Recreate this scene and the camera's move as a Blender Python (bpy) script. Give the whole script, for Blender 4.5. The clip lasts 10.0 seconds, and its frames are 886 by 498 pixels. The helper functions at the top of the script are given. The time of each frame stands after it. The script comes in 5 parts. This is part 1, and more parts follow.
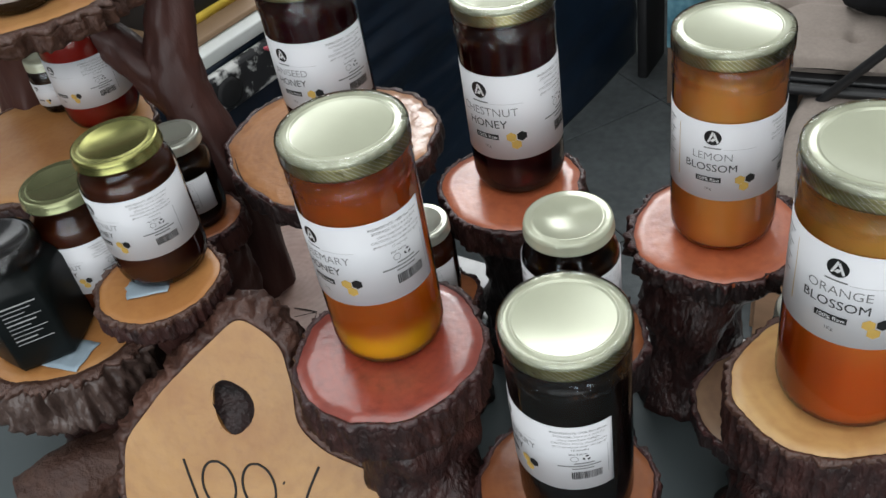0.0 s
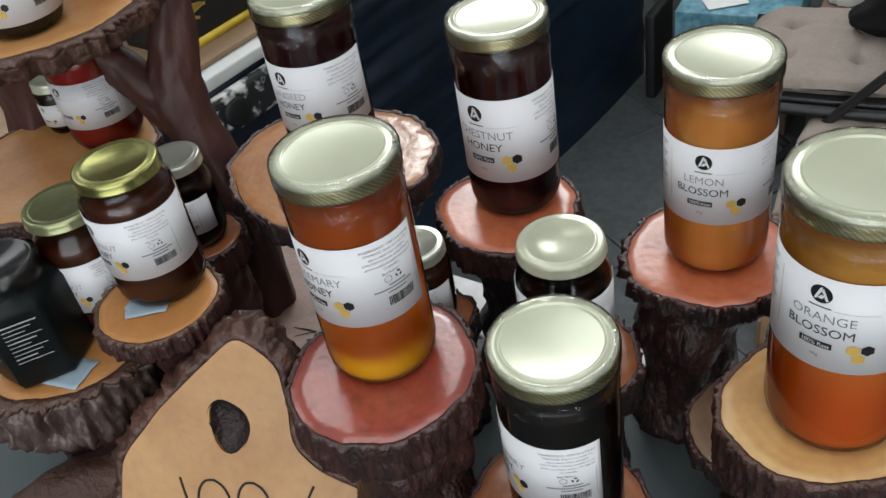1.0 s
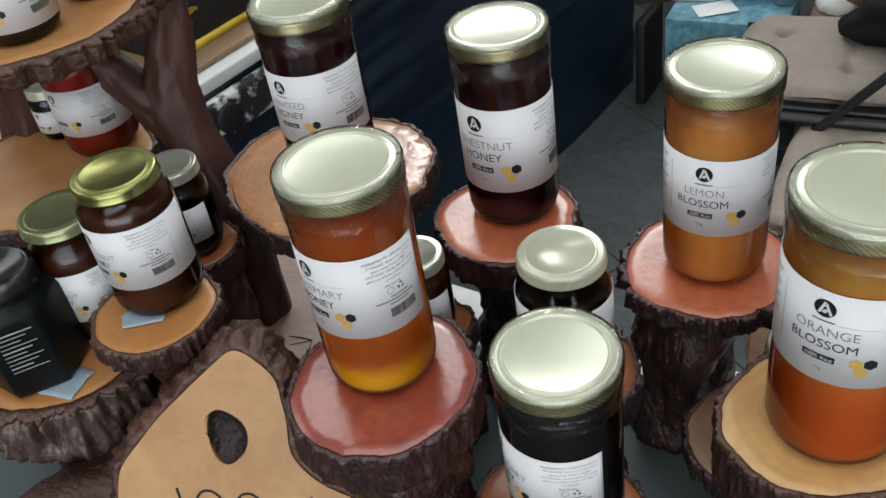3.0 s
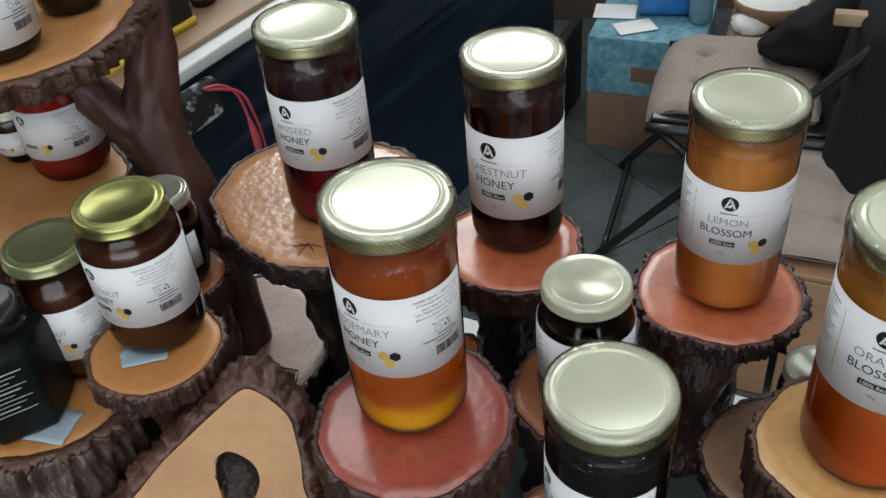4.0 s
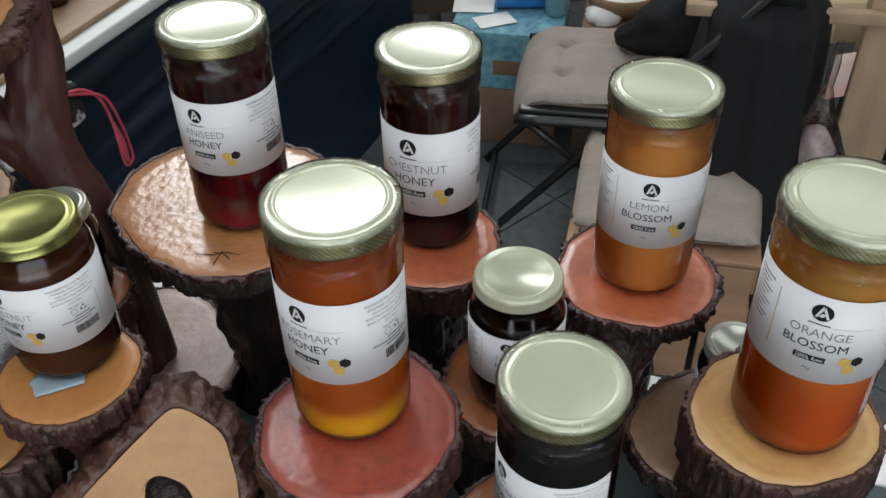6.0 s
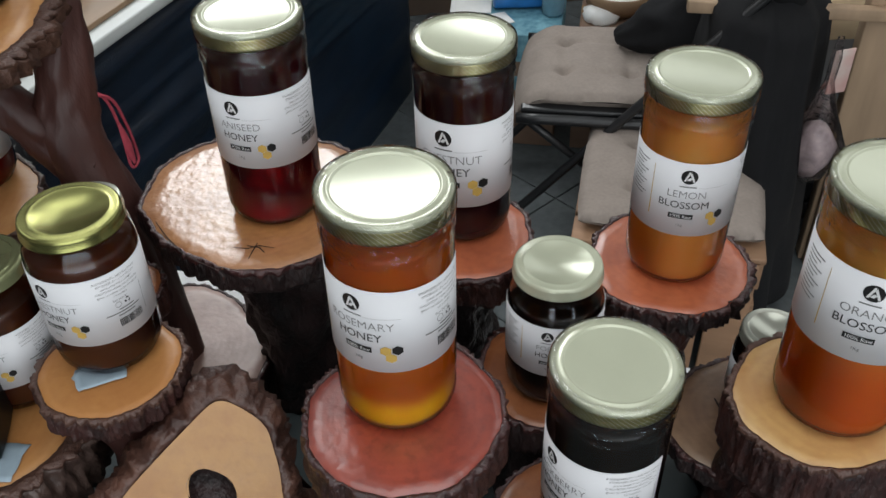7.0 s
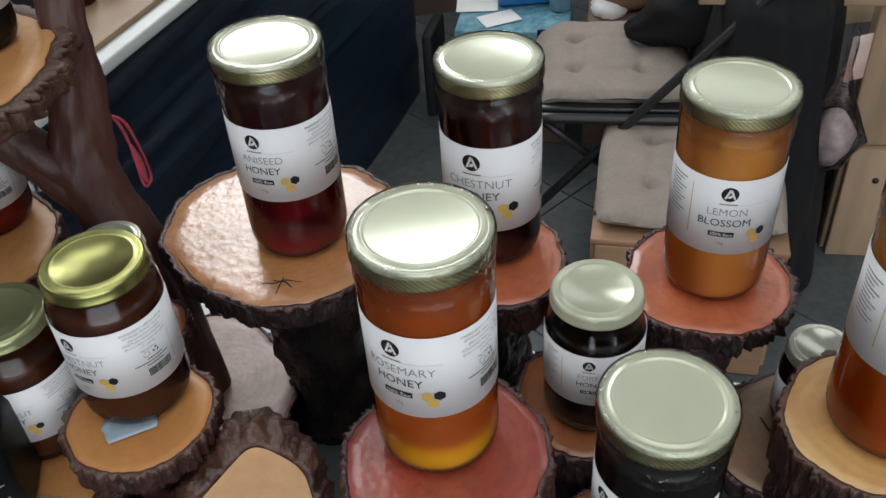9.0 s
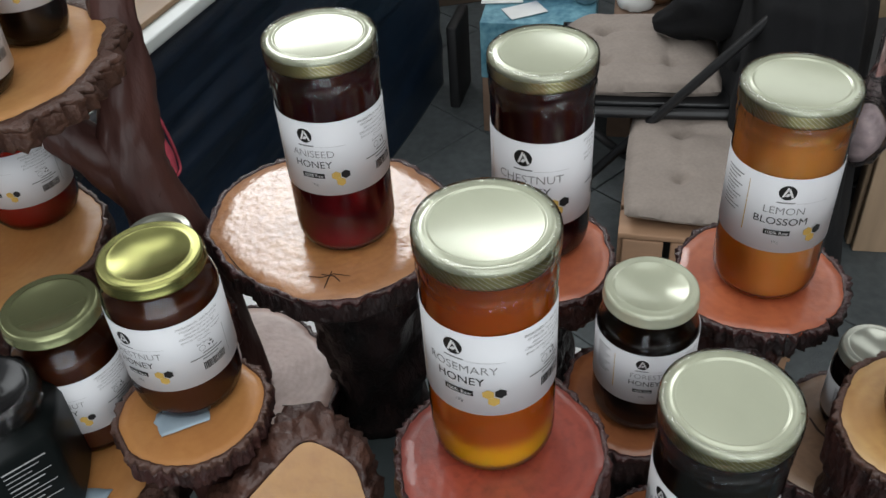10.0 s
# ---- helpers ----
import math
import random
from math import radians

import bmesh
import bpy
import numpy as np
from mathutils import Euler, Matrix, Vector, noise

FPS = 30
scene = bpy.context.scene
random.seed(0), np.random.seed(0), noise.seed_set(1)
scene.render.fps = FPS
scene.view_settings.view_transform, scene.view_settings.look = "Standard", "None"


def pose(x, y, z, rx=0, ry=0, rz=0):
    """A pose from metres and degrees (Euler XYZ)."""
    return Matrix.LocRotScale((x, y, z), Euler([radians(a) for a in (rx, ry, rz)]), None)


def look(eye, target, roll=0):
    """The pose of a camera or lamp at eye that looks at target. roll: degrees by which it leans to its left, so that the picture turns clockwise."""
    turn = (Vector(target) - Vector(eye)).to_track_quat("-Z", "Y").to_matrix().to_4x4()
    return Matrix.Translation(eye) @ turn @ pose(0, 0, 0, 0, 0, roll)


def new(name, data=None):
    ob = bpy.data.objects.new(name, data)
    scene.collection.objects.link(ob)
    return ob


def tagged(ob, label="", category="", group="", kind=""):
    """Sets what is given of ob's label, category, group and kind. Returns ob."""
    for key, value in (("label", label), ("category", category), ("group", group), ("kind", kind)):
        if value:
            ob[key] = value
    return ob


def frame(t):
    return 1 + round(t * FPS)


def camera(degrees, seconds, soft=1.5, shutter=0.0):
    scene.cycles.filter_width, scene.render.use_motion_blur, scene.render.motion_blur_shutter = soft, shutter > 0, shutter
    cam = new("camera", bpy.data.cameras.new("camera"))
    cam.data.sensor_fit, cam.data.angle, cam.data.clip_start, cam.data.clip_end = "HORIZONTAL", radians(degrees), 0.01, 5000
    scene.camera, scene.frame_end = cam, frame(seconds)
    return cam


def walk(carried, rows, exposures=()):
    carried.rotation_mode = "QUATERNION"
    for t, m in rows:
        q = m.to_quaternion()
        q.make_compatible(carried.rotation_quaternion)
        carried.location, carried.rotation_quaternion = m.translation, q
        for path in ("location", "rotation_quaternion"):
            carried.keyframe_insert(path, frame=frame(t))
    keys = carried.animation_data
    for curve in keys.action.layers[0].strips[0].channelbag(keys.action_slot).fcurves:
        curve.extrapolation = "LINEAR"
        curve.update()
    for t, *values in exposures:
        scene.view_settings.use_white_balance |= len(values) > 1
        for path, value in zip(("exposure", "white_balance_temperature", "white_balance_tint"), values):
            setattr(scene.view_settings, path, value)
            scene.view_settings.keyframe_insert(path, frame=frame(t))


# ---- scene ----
cam = camera(51.0, 10.0)
PATH = [
    (0, (-0.0013, 0.0277, 1.6550), (-0.1638, 1.5596, 0.3795), -10.63),
    (0.5, (0.0110, 0.0223, 1.6632), (-0.1704, 1.5850, 0.4284), -10.86),
    (1, (0.0135, 0.0241, 1.6607), (-0.1697, 1.5799, 0.4173), -10.74),
    (1.5, (0.0091, 0.0255, 1.6612), (-0.1545, 1.5787, 0.4119), -9.99),
    (2, (0.0068, 0.0235, 1.6634), (-0.1588, 1.5771, 0.4148), -9.88),
    (2.5, (0.0060, 0.0236, 1.6637), (-0.1572, 1.5893, 0.4301), -9.68),
    (2.7, (0.0070, 0.0242, 1.6646), (-0.1552, 1.5865, 0.4264), -9.89),
    (3.8, (-0.0600, 0.0516, 1.6681), (-0.0841, 1.6113, 0.4164), -6.48),
    (4, (-0.0926, 0.0577, 1.6779), (-0.0218, 1.6184, 0.4291), -5.32),
    (4.5, (-0.1395, 0.0686, 1.6800), (0.1074, 1.6122, 0.4325), -2.68),
    (5, (-0.1373, 0.0765, 1.6765), (0.2269, 1.5777, 0.4061), -1.60),
    (5.2, (-0.1344, 0.0767, 1.6797), (0.2461, 1.5726, 0.4079), -1.60),
    (6.5, (-0.1688, 0.0763, 1.6732), (0.2034, 1.5784, 0.4062), -1.21),
    (7, (-0.1880, 0.0801, 1.6686), (0.2139, 1.5774, 0.4051), -1.40),
    (7.5, (-0.1757, 0.0930, 1.6574), (0.2145, 1.5643, 0.3601), -2.50),
    (8, (-0.1408, 0.1051, 1.6717), (0.1256, 1.6084, 0.3797), -4.77),
    (8.5, (-0.1433, 0.1097, 1.6725), (0.1394, 1.6198, 0.3919), -4.16),
    (9, (-0.1940, 0.1196, 1.6754), (0.1841, 1.6149, 0.4022), -4.23),
    (9.3, (-0.2117, 0.1211, 1.6736), (0.1673, 1.6240, 0.4097), -4.02),
    (9.7, (-0.2244, 0.1272, 1.6742), (0.1365, 1.6216, 0.3949), -3.94),
    (10, (-0.2205, 0.1335, 1.6763), (0.1263, 1.6256, 0.3904), -4.34),
]
walk(cam, [(t, look(eye, target, roll)) for t, eye, target, roll in PATH],
     exposures=[(0.0, 0.56), (2.6, 0.56), (4.4, 0.45), (10.0, 0.43)])

# ---- world and light ----
world = bpy.data.worlds.new("hall_air")
scene.world = world
world.use_nodes = True
world.node_tree.nodes["Background"].inputs[0].default_value = (0.75, 0.85, 1.0, 1)
world.node_tree.nodes["Background"].inputs[1].default_value = 0.1


def area_lamp(name, place, size, watts, colour=(1, 1, 1), turn=(0, 0, 0)):
    data = bpy.data.lights.new(name, "AREA")
    data.shape, data.size, data.size_y, data.energy, data.color = "RECTANGLE", size[0], size[1], watts, colour
    ob = new(name, data)
    ob.matrix_basis = pose(*place, *turn)
    return ob


CEILING = 4.2
# unseen ceiling panels, the brightest ahead matching reflections, the rest added as fill
LAMPS = (
    ((0.35, 5.9), (2.0, 3.6), 140),
    ((-0.8, 3.2), (1.6, 1.2), 16),
    ((-4.2, 3.8), (2.7, 6.0), 72),
    ((3.9, 3.8), (2.7, 6.0), 48),
    ((0.0, 0.2), (2.6, 2.2), 26),
    ((0.0, -3.2), (9.0, 4.0), 110),
)
for (lx, ly), size, watts in LAMPS:
    area_lamp("ceiling_lamp_light", (lx, ly, CEILING - 0.075), size, watts, (0.95, 0.985, 1.0))
# unseen fill from behind the camera, added to brighten the labels
area_lamp("rear_fill_light", (-1.0, -5.9, 1.9), (7.0, 3.4), 165, (0.90, 0.96, 1.0), (90, 0, 0))


# ---- materials ----
def mat(name, base=(0.5, 0.5, 0.5), rough=0.5, metal=0.0, coat=0.0, coat_rough=0.1, spread=0.25, scale=30.0, bump=0.0,
        bump_scale=None, trans=0.0, ior=1.45, sss=0.0, sss_radius=(0.02, 0.008, 0.003), second=None, stretch=(1, 1, 1), rough_var=0.1):
    """A node material: a base colour varied at two scales, with grain and relief."""
    m = bpy.data.materials.new(name)
    m.use_nodes = True
    nt = m.node_tree
    b = nt.nodes["Principled BSDF"]
    co = nt.nodes.new("ShaderNodeTexCoord")
    mp = nt.nodes.new("ShaderNodeMapping")
    mp.inputs["Scale"].default_value = stretch
    nt.links.new(co.outputs["Object"], mp.inputs[0])
    n1 = nt.nodes.new("ShaderNodeTexNoise")
    n1.inputs["Scale"].default_value, n1.inputs["Detail"].default_value = scale, 6
    n2 = nt.nodes.new("ShaderNodeTexNoise")
    n2.inputs["Scale"].default_value, n2.inputs["Detail"].default_value = scale * 0.17, 3
    nt.links.new(mp.outputs[0], n1.inputs["Vector"])
    nt.links.new(mp.outputs[0], n2.inputs["Vector"])
    add = nt.nodes.new("ShaderNodeMath")
    add.operation = "ADD"
    nt.links.new(n1.outputs["Fac"], add.inputs[0])
    nt.links.new(n2.outputs["Fac"], add.inputs[1])
    ramp = nt.nodes.new("ShaderNodeValToRGB")
    ramp.color_ramp.elements[0].position, ramp.color_ramp.elements[1].position = 0.35, 0.65
    half = nt.nodes.new("ShaderNodeMath")
    half.operation = "MULTIPLY"
    half.inputs[1].default_value = 0.5
    nt.links.new(add.outputs[0], half.inputs[0])
    nt.links.new(half.outputs[0], ramp.inputs[0])
    other = second or tuple(c * (1 - spread) for c in base)
    light = base if second else tuple(min(1, c * (1 + spread * 0.6)) for c in base)
    ramp.color_ramp.elements[0].color = (*other, 1)
    ramp.color_ramp.elements[1].color = (*light, 1)
    nt.links.new(ramp.outputs[0], b.inputs["Base Color"])
    rr = nt.nodes.new("ShaderNodeMapRange")
    rr.inputs["To Min"].default_value, rr.inputs["To Max"].default_value = max(0.02, rough - rough_var), min(1, rough + rough_var)
    nt.links.new(n2.outputs["Fac"], rr.inputs["Value"])
    nt.links.new(rr.outputs[0], b.inputs["Roughness"])
    b.inputs["Metallic"].default_value = metal
    b.inputs["Coat Weight"].default_value = coat
    b.inputs["Coat Roughness"].default_value = coat_rough
    b.inputs["Transmission Weight"].default_value = trans
    b.inputs["IOR"].default_value = ior
    if sss:
        b.inputs["Subsurface Weight"].default_value = sss
        b.inputs["Subsurface Radius"].default_value = sss_radius
        b.inputs["Subsurface Scale"].default_value = 1.0
    if bump:
        bp = nt.nodes.new("ShaderNodeBump")
        bp.inputs["Strength"].default_value, bp.inputs["Distance"].default_value = 1.0, bump
        src = n1
        if bump_scale:
            src = nt.nodes.new("ShaderNodeTexNoise")
            src.inputs["Scale"].default_value, src.inputs["Detail"].default_value = bump_scale, 5
            nt.links.new(mp.outputs[0], src.inputs["Vector"])
        nt.links.new(src.outputs["Fac"], bp.inputs["Height"])
        nt.links.new(bp.outputs[0], b.inputs["Normal"])
        if coat:
            nt.links.new(bp.outputs[0], b.inputs["Coat Normal"])
    return m


def cut_wood(name, heart, sap, ring, rim=0.75, gap=0.007, coat=0.6, coat_rough=0.18, blotch=None, rings=0.22, wave=0.0010, streak=0.45, crinkle=70):
    """The lacquered end grain of a log slice: rings round the pith, heartwood and sapwood, stains and fine scratches."""
    m = bpy.data.materials.new(name)
    m.use_nodes = True
    nt = m.node_tree
    L, N = nt.links.new, nt.nodes.new
    b = nt.nodes["Principled BSDF"]
    co = N("ShaderNodeTexCoord")
    wob = N("ShaderNodeTexNoise")
    wob.inputs["Scale"].default_value, wob.inputs["Detail"].default_value = 14, 4
    L(co.outputs["Object"], wob.inputs["Vector"])
    sub = N("ShaderNodeVectorMath"); sub.operation = "SUBTRACT"; sub.inputs[1].default_value = (0.5, 0.5, 0.5)
    L(wob.outputs["Color"], sub.inputs[0])
    sc = N("ShaderNodeVectorMath"); sc.operation = "SCALE"; sc.inputs["Scale"].default_value = 0.022
    L(sub.outputs[0], sc.inputs[0])
    ad = N("ShaderNodeVectorMath"); ad.operation = "ADD"
    L(co.outputs["Object"], ad.inputs[0]); L(sc.outputs[0], ad.inputs[1])
    flat = N("ShaderNodeVectorMath"); flat.operation = "MULTIPLY"; flat.inputs[1].default_value = (1, 1, 0)
    L(ad.outputs[0], flat.inputs[0])
    ln = N("ShaderNodeVectorMath"); ln.operation = "LENGTH"
    L(flat.outputs[0], ln.inputs[0])
    k = N("ShaderNodeMath"); k.operation = "MULTIPLY"; k.inputs[1].default_value = 6.283 / gap
    L(ln.outputs["Value"], k.inputs[0])
    sn = N("ShaderNodeMath"); sn.operation = "SINE"
    L(k.outputs[0], sn.inputs[0])
    mr = N("ShaderNodeMapRange"); mr.inputs["From Min"].default_value = -1; mr.inputs["To Max"].default_value = rings
    L(sn.outputs[0], mr.inputs["Value"])
    big = N("ShaderNodeTexNoise"); big.inputs["Scale"].default_value, big.inputs["Detail"].default_value = 18, 5
    L(co.outputs["Object"], big.inputs["Vector"])
    ringmask = N("ShaderNodeMath"); ringmask.operation = "MULTIPLY"
    L(mr.outputs[0], ringmask.inputs[0]); L(big.outputs["Fac"], ringmask.inputs[1])
    zone = N("ShaderNodeMapRange"); zone.interpolation_type = "SMOOTHSTEP"
    zone.inputs["From Min"].default_value, zone.inputs["From Max"].default_value = rim * 0.07, rim * 0.105
    L(ln.outputs["Value"], zone.inputs["Value"])
    c1 = N("ShaderNodeMix"); c1.data_type = "RGBA"
    c1.inputs["A"].default_value, c1.inputs["B"].default_value = (*heart, 1), (*sap, 1)
    L(zone.outputs[0], c1.inputs["Factor"])
    c2 = N("ShaderNodeMix"); c2.data_type = "RGBA"; c2.inputs["B"].default_value = (*ring, 1)
    L(c1.outputs["Result"], c2.inputs["A"]); L(ringmask.outputs[0], c2.inputs["Factor"])
    st = N("ShaderNodeValToRGB")
    st.color_ramp.elements[0].position, st.color_ramp.elements[1].position = 0.47, 0.68
    L(big.outputs["Fac"], st.inputs[0])
    c3 = N("ShaderNodeMix"); c3.data_type = "RGBA"; c3.inputs["B"].default_value = (*(blotch or ring), 1)
    sm = N("ShaderNodeMath"); sm.operation = "MULTIPLY"; sm.inputs[1].default_value = 0.5
    L(st.outputs[0], sm.inputs[0]); L(sm.outputs[0], c3.inputs["Factor"]); L(c2.outputs["Result"], c3.inputs["A"])
    sep, ang, pol = N("ShaderNodeSeparateXYZ"), N("ShaderNodeMath"), N("ShaderNodeCombineXYZ")
    ang.operation = "ARCTAN2"
    L(ad.outputs[0], sep.inputs[0]); L(sep.outputs[1], ang.inputs[0]); L(sep.outputs[0], ang.inputs[1])
    far = N("ShaderNodeMath"); far.operation = "MULTIPLY"; far.inputs[1].default_value = 22.0
    L(ln.outputs["Value"], far.inputs[0])
    L(ang.outputs[0], pol.inputs[0]); L(far.outputs[0], pol.inputs[1])
    ray = N("ShaderNodeTexNoise"); ray.inputs["Scale"].default_value, ray.inputs["Detail"].default_value = 5.0, 6
    L(pol.outputs[0], ray.inputs["Vector"])
    rayr = N("ShaderNodeMapRange"); rayr.inputs["From Min"].default_value, rayr.inputs["From Max"].default_value, rayr.inputs["To Max"].default_value = 0.48, 0.80, streak
    L(ray.outputs["Fac"], rayr.inputs["Value"])
    c4 = N("ShaderNodeMix"); c4.data_type = "RGBA"; c4.inputs["B"].default_value = (*ring, 1)
    L(rayr.outputs[0], c4.inputs["Factor"]); L(c3.outputs["Result"], c4.inputs["A"])
    L(c4.outputs["Result"], b.inputs["Base Color"])
    fine = N("ShaderNodeTexNoise"); fine.inputs["Scale"].default_value, fine.inputs["Detail"].default_value = crinkle, 6
    L(co.outputs["Object"], fine.inputs["Vector"])
    bp = N("ShaderNodeBump"); bp.inputs["Distance"].default_value = wave; bp.inputs["Strength"].default_value = 0.6
    L(fine.outputs["Fac"], bp.inputs["Height"])
    L(bp.outputs[0], b.inputs["Normal"]); L(bp.outputs[0], b.inputs["Coat Normal"])
    rr = N("ShaderNodeMapRange"); rr.inputs["To Min"].default_value, rr.inputs["To Max"].default_value = 0.25, 0.55
    L(big.outputs["Fac"], rr.inputs["Value"]); L(rr.outputs[0], b.inputs["Roughness"])
    b.inputs["Coat Weight"].default_value, b.inputs["Coat Roughness"].default_value = coat, coat_rough
    return m


def clear_mat(name, ior=1.5, rough=0.03, bump=0.0, tint=(1, 1, 1)):
    """Thin clear glass or film: see-through, with a mirror gloss that grows towards grazing."""
    m = bpy.data.materials.new(name)
    m.use_nodes = True
    nt = m.node_tree
    nt.nodes.clear()
    out, mix = nt.nodes.new("ShaderNodeOutputMaterial"), nt.nodes.new("ShaderNodeMixShader")
    tr, gl, fr = nt.nodes.new("ShaderNodeBsdfTransparent"), nt.nodes.new("ShaderNodeBsdfGlossy"), nt.nodes.new("ShaderNodeFresnel")
    tr.inputs[0].default_value = (*tint, 1)
    fr.inputs["IOR"].default_value, gl.inputs["Roughness"].default_value = ior, rough
    nt.links.new(fr.outputs[0], mix.inputs[0]); nt.links.new(tr.outputs[0], mix.inputs[1]); nt.links.new(gl.outputs[0], mix.inputs[2])
    if bump:
        co, n, bp = nt.nodes.new("ShaderNodeTexCoord"), nt.nodes.new("ShaderNodeTexNoise"), nt.nodes.new("ShaderNodeBump")
        n.inputs["Scale"].default_value, n.inputs["Detail"].default_value = 55, 4
        bp.inputs["Distance"].default_value = bump
        nt.links.new(co.outputs["Object"], n.inputs["Vector"]); nt.links.new(n.outputs["Fac"], bp.inputs["Height"])
        nt.links.new(bp.outputs[0], gl.inputs["Normal"]); nt.links.new(bp.outputs[0], fr.inputs["Normal"])
    nt.links.new(mix.outputs[0], out.inputs[0])
    return m


def honey_mat(name, colour, clear, through_colour, rough=0.08, low_colour=None, level=(0.03, 0.10), seep_part=0.35, low_through=None):
    """Honey: part clear and refracting, part cloudy and letting light seep through; low_colour: a second tone towards
    the foot, some of it light through the honey put into the colour.
    """
    m = bpy.data.materials.new(name)
    m.use_nodes = True
    nt = m.node_tree
    L, N = nt.links.new, nt.nodes.new
    b = nt.nodes["Principled BSDF"]
    co, n = N("ShaderNodeTexCoord"), N("ShaderNodeTexNoise")
    mp = N("ShaderNodeMapping"); mp.inputs["Scale"].default_value = (1, 1, 0.35)
    L(co.outputs["Object"], mp.inputs[0]); L(mp.outputs[0], n.inputs["Vector"])
    n.inputs["Scale"].default_value, n.inputs["Detail"].default_value = 22, 4
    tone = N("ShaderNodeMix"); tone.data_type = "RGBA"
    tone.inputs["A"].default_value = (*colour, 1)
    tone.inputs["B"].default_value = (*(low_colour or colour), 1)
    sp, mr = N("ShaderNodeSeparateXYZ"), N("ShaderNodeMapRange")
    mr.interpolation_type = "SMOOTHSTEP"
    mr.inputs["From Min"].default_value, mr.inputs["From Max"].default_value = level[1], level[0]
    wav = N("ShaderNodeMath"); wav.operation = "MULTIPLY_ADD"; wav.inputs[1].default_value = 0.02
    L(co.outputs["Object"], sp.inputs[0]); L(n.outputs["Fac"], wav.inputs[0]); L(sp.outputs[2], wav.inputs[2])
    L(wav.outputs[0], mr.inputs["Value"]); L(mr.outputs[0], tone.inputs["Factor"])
    var = N("ShaderNodeMapRange"); var.inputs["To Min"].default_value, var.inputs["To Max"].default_value = 0.8, 1.2
    L(n.outputs["Fac"], var.inputs["Value"])
    sc = N("ShaderNodeVectorMath"); sc.operation = "SCALE"
    L(tone.outputs["Result"], sc.inputs[0]); L(var.outputs[0], sc.inputs["Scale"])
    L(sc.outputs[0], b.inputs["Base Color"])
    b.inputs["Roughness"].default_value = 0.2
    b.inputs["IOR"].default_value = 1.48
    b.inputs["Subsurface Weight"].default_value = 0.4
    b.inputs["Subsurface Radius"].default_value = (0.03, 0.012, 0.003)
    b.inputs["Subsurface Scale"].default_value = 0.7
    g = N("ShaderNodeBsdfRefraction")
    g.inputs["Color"].default_value, g.inputs["Roughness"].default_value, g.inputs["IOR"].default_value = (*through_colour, 1), rough, 1.33
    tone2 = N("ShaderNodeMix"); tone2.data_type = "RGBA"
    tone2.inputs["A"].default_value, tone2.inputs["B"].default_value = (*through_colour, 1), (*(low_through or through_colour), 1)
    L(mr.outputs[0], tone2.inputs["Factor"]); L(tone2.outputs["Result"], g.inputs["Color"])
    seep = N("ShaderNodeBsdfTranslucent")
    L(tone2.outputs["Result"], seep.inputs["Color"])
    seep.inputs["Color"].default_value = (*through_colour, 1)
    cloud = N("ShaderNodeMixShader"); cloud.inputs[0].default_value = seep_part
    mix = N("ShaderNodeMixShader"); mix.inputs[0].default_value = clear
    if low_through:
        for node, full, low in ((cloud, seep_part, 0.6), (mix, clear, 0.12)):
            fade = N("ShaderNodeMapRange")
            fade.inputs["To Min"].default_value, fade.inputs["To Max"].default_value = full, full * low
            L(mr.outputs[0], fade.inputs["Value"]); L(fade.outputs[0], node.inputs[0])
    L(b.outputs[0], cloud.inputs[1]); L(seep.outputs[0], cloud.inputs[2])
    L(cloud.outputs[0], mix.inputs[1]); L(g.outputs[0], mix.inputs[2])
    L(mix.outputs[0], nt.nodes["Material Output"].inputs[0])
    return m


def hatch_mat(name, base, line):
    """Gold tin with thin slanting lines printed round the skirt."""
    m = mat(name, base, 0.3, metal=0.9, spread=0.2, scale=60)
    nt = m.node_tree
    L, N = nt.links.new, nt.nodes.new
    b = nt.nodes["Principled BSDF"]
    co, sp = N("ShaderNodeTexCoord"), N("ShaderNodeSeparateXYZ")
    L(co.outputs["Object"], sp.inputs[0])
    at = N("ShaderNodeMath"); at.operation = "ARCTAN2"
    L(sp.outputs[1], at.inputs[0]); L(sp.outputs[0], at.inputs[1])
    a = N("ShaderNodeMath"); a.operation = "MULTIPLY"; a.inputs[1].default_value = 70.0
    L(at.outputs[0], a.inputs[0])
    z = N("ShaderNodeMath"); z.operation = "MULTIPLY_ADD"; z.inputs[1].default_value = 1900.0
    L(sp.outputs[2], z.inputs[0]); L(a.outputs[0], z.inputs[2])
    s = N("ShaderNodeMath"); s.operation = "SINE"
    L(z.outputs[0], s.inputs[0])
    g = N("ShaderNodeMath"); g.operation = "GREATER_THAN"; g.inputs[1].default_value = 0.93
    L(s.outputs[0], g.inputs[0])
    c = N("ShaderNodeMix"); c.data_type = "RGBA"; c.inputs["B"].default_value = (*line, 1)
    old = b.inputs["Base Color"].links[0].from_socket
    L(old, c.inputs["A"]); L(g.outputs[0], c.inputs["Factor"]); L(c.outputs["Result"], b.inputs["Base Color"])
    return m


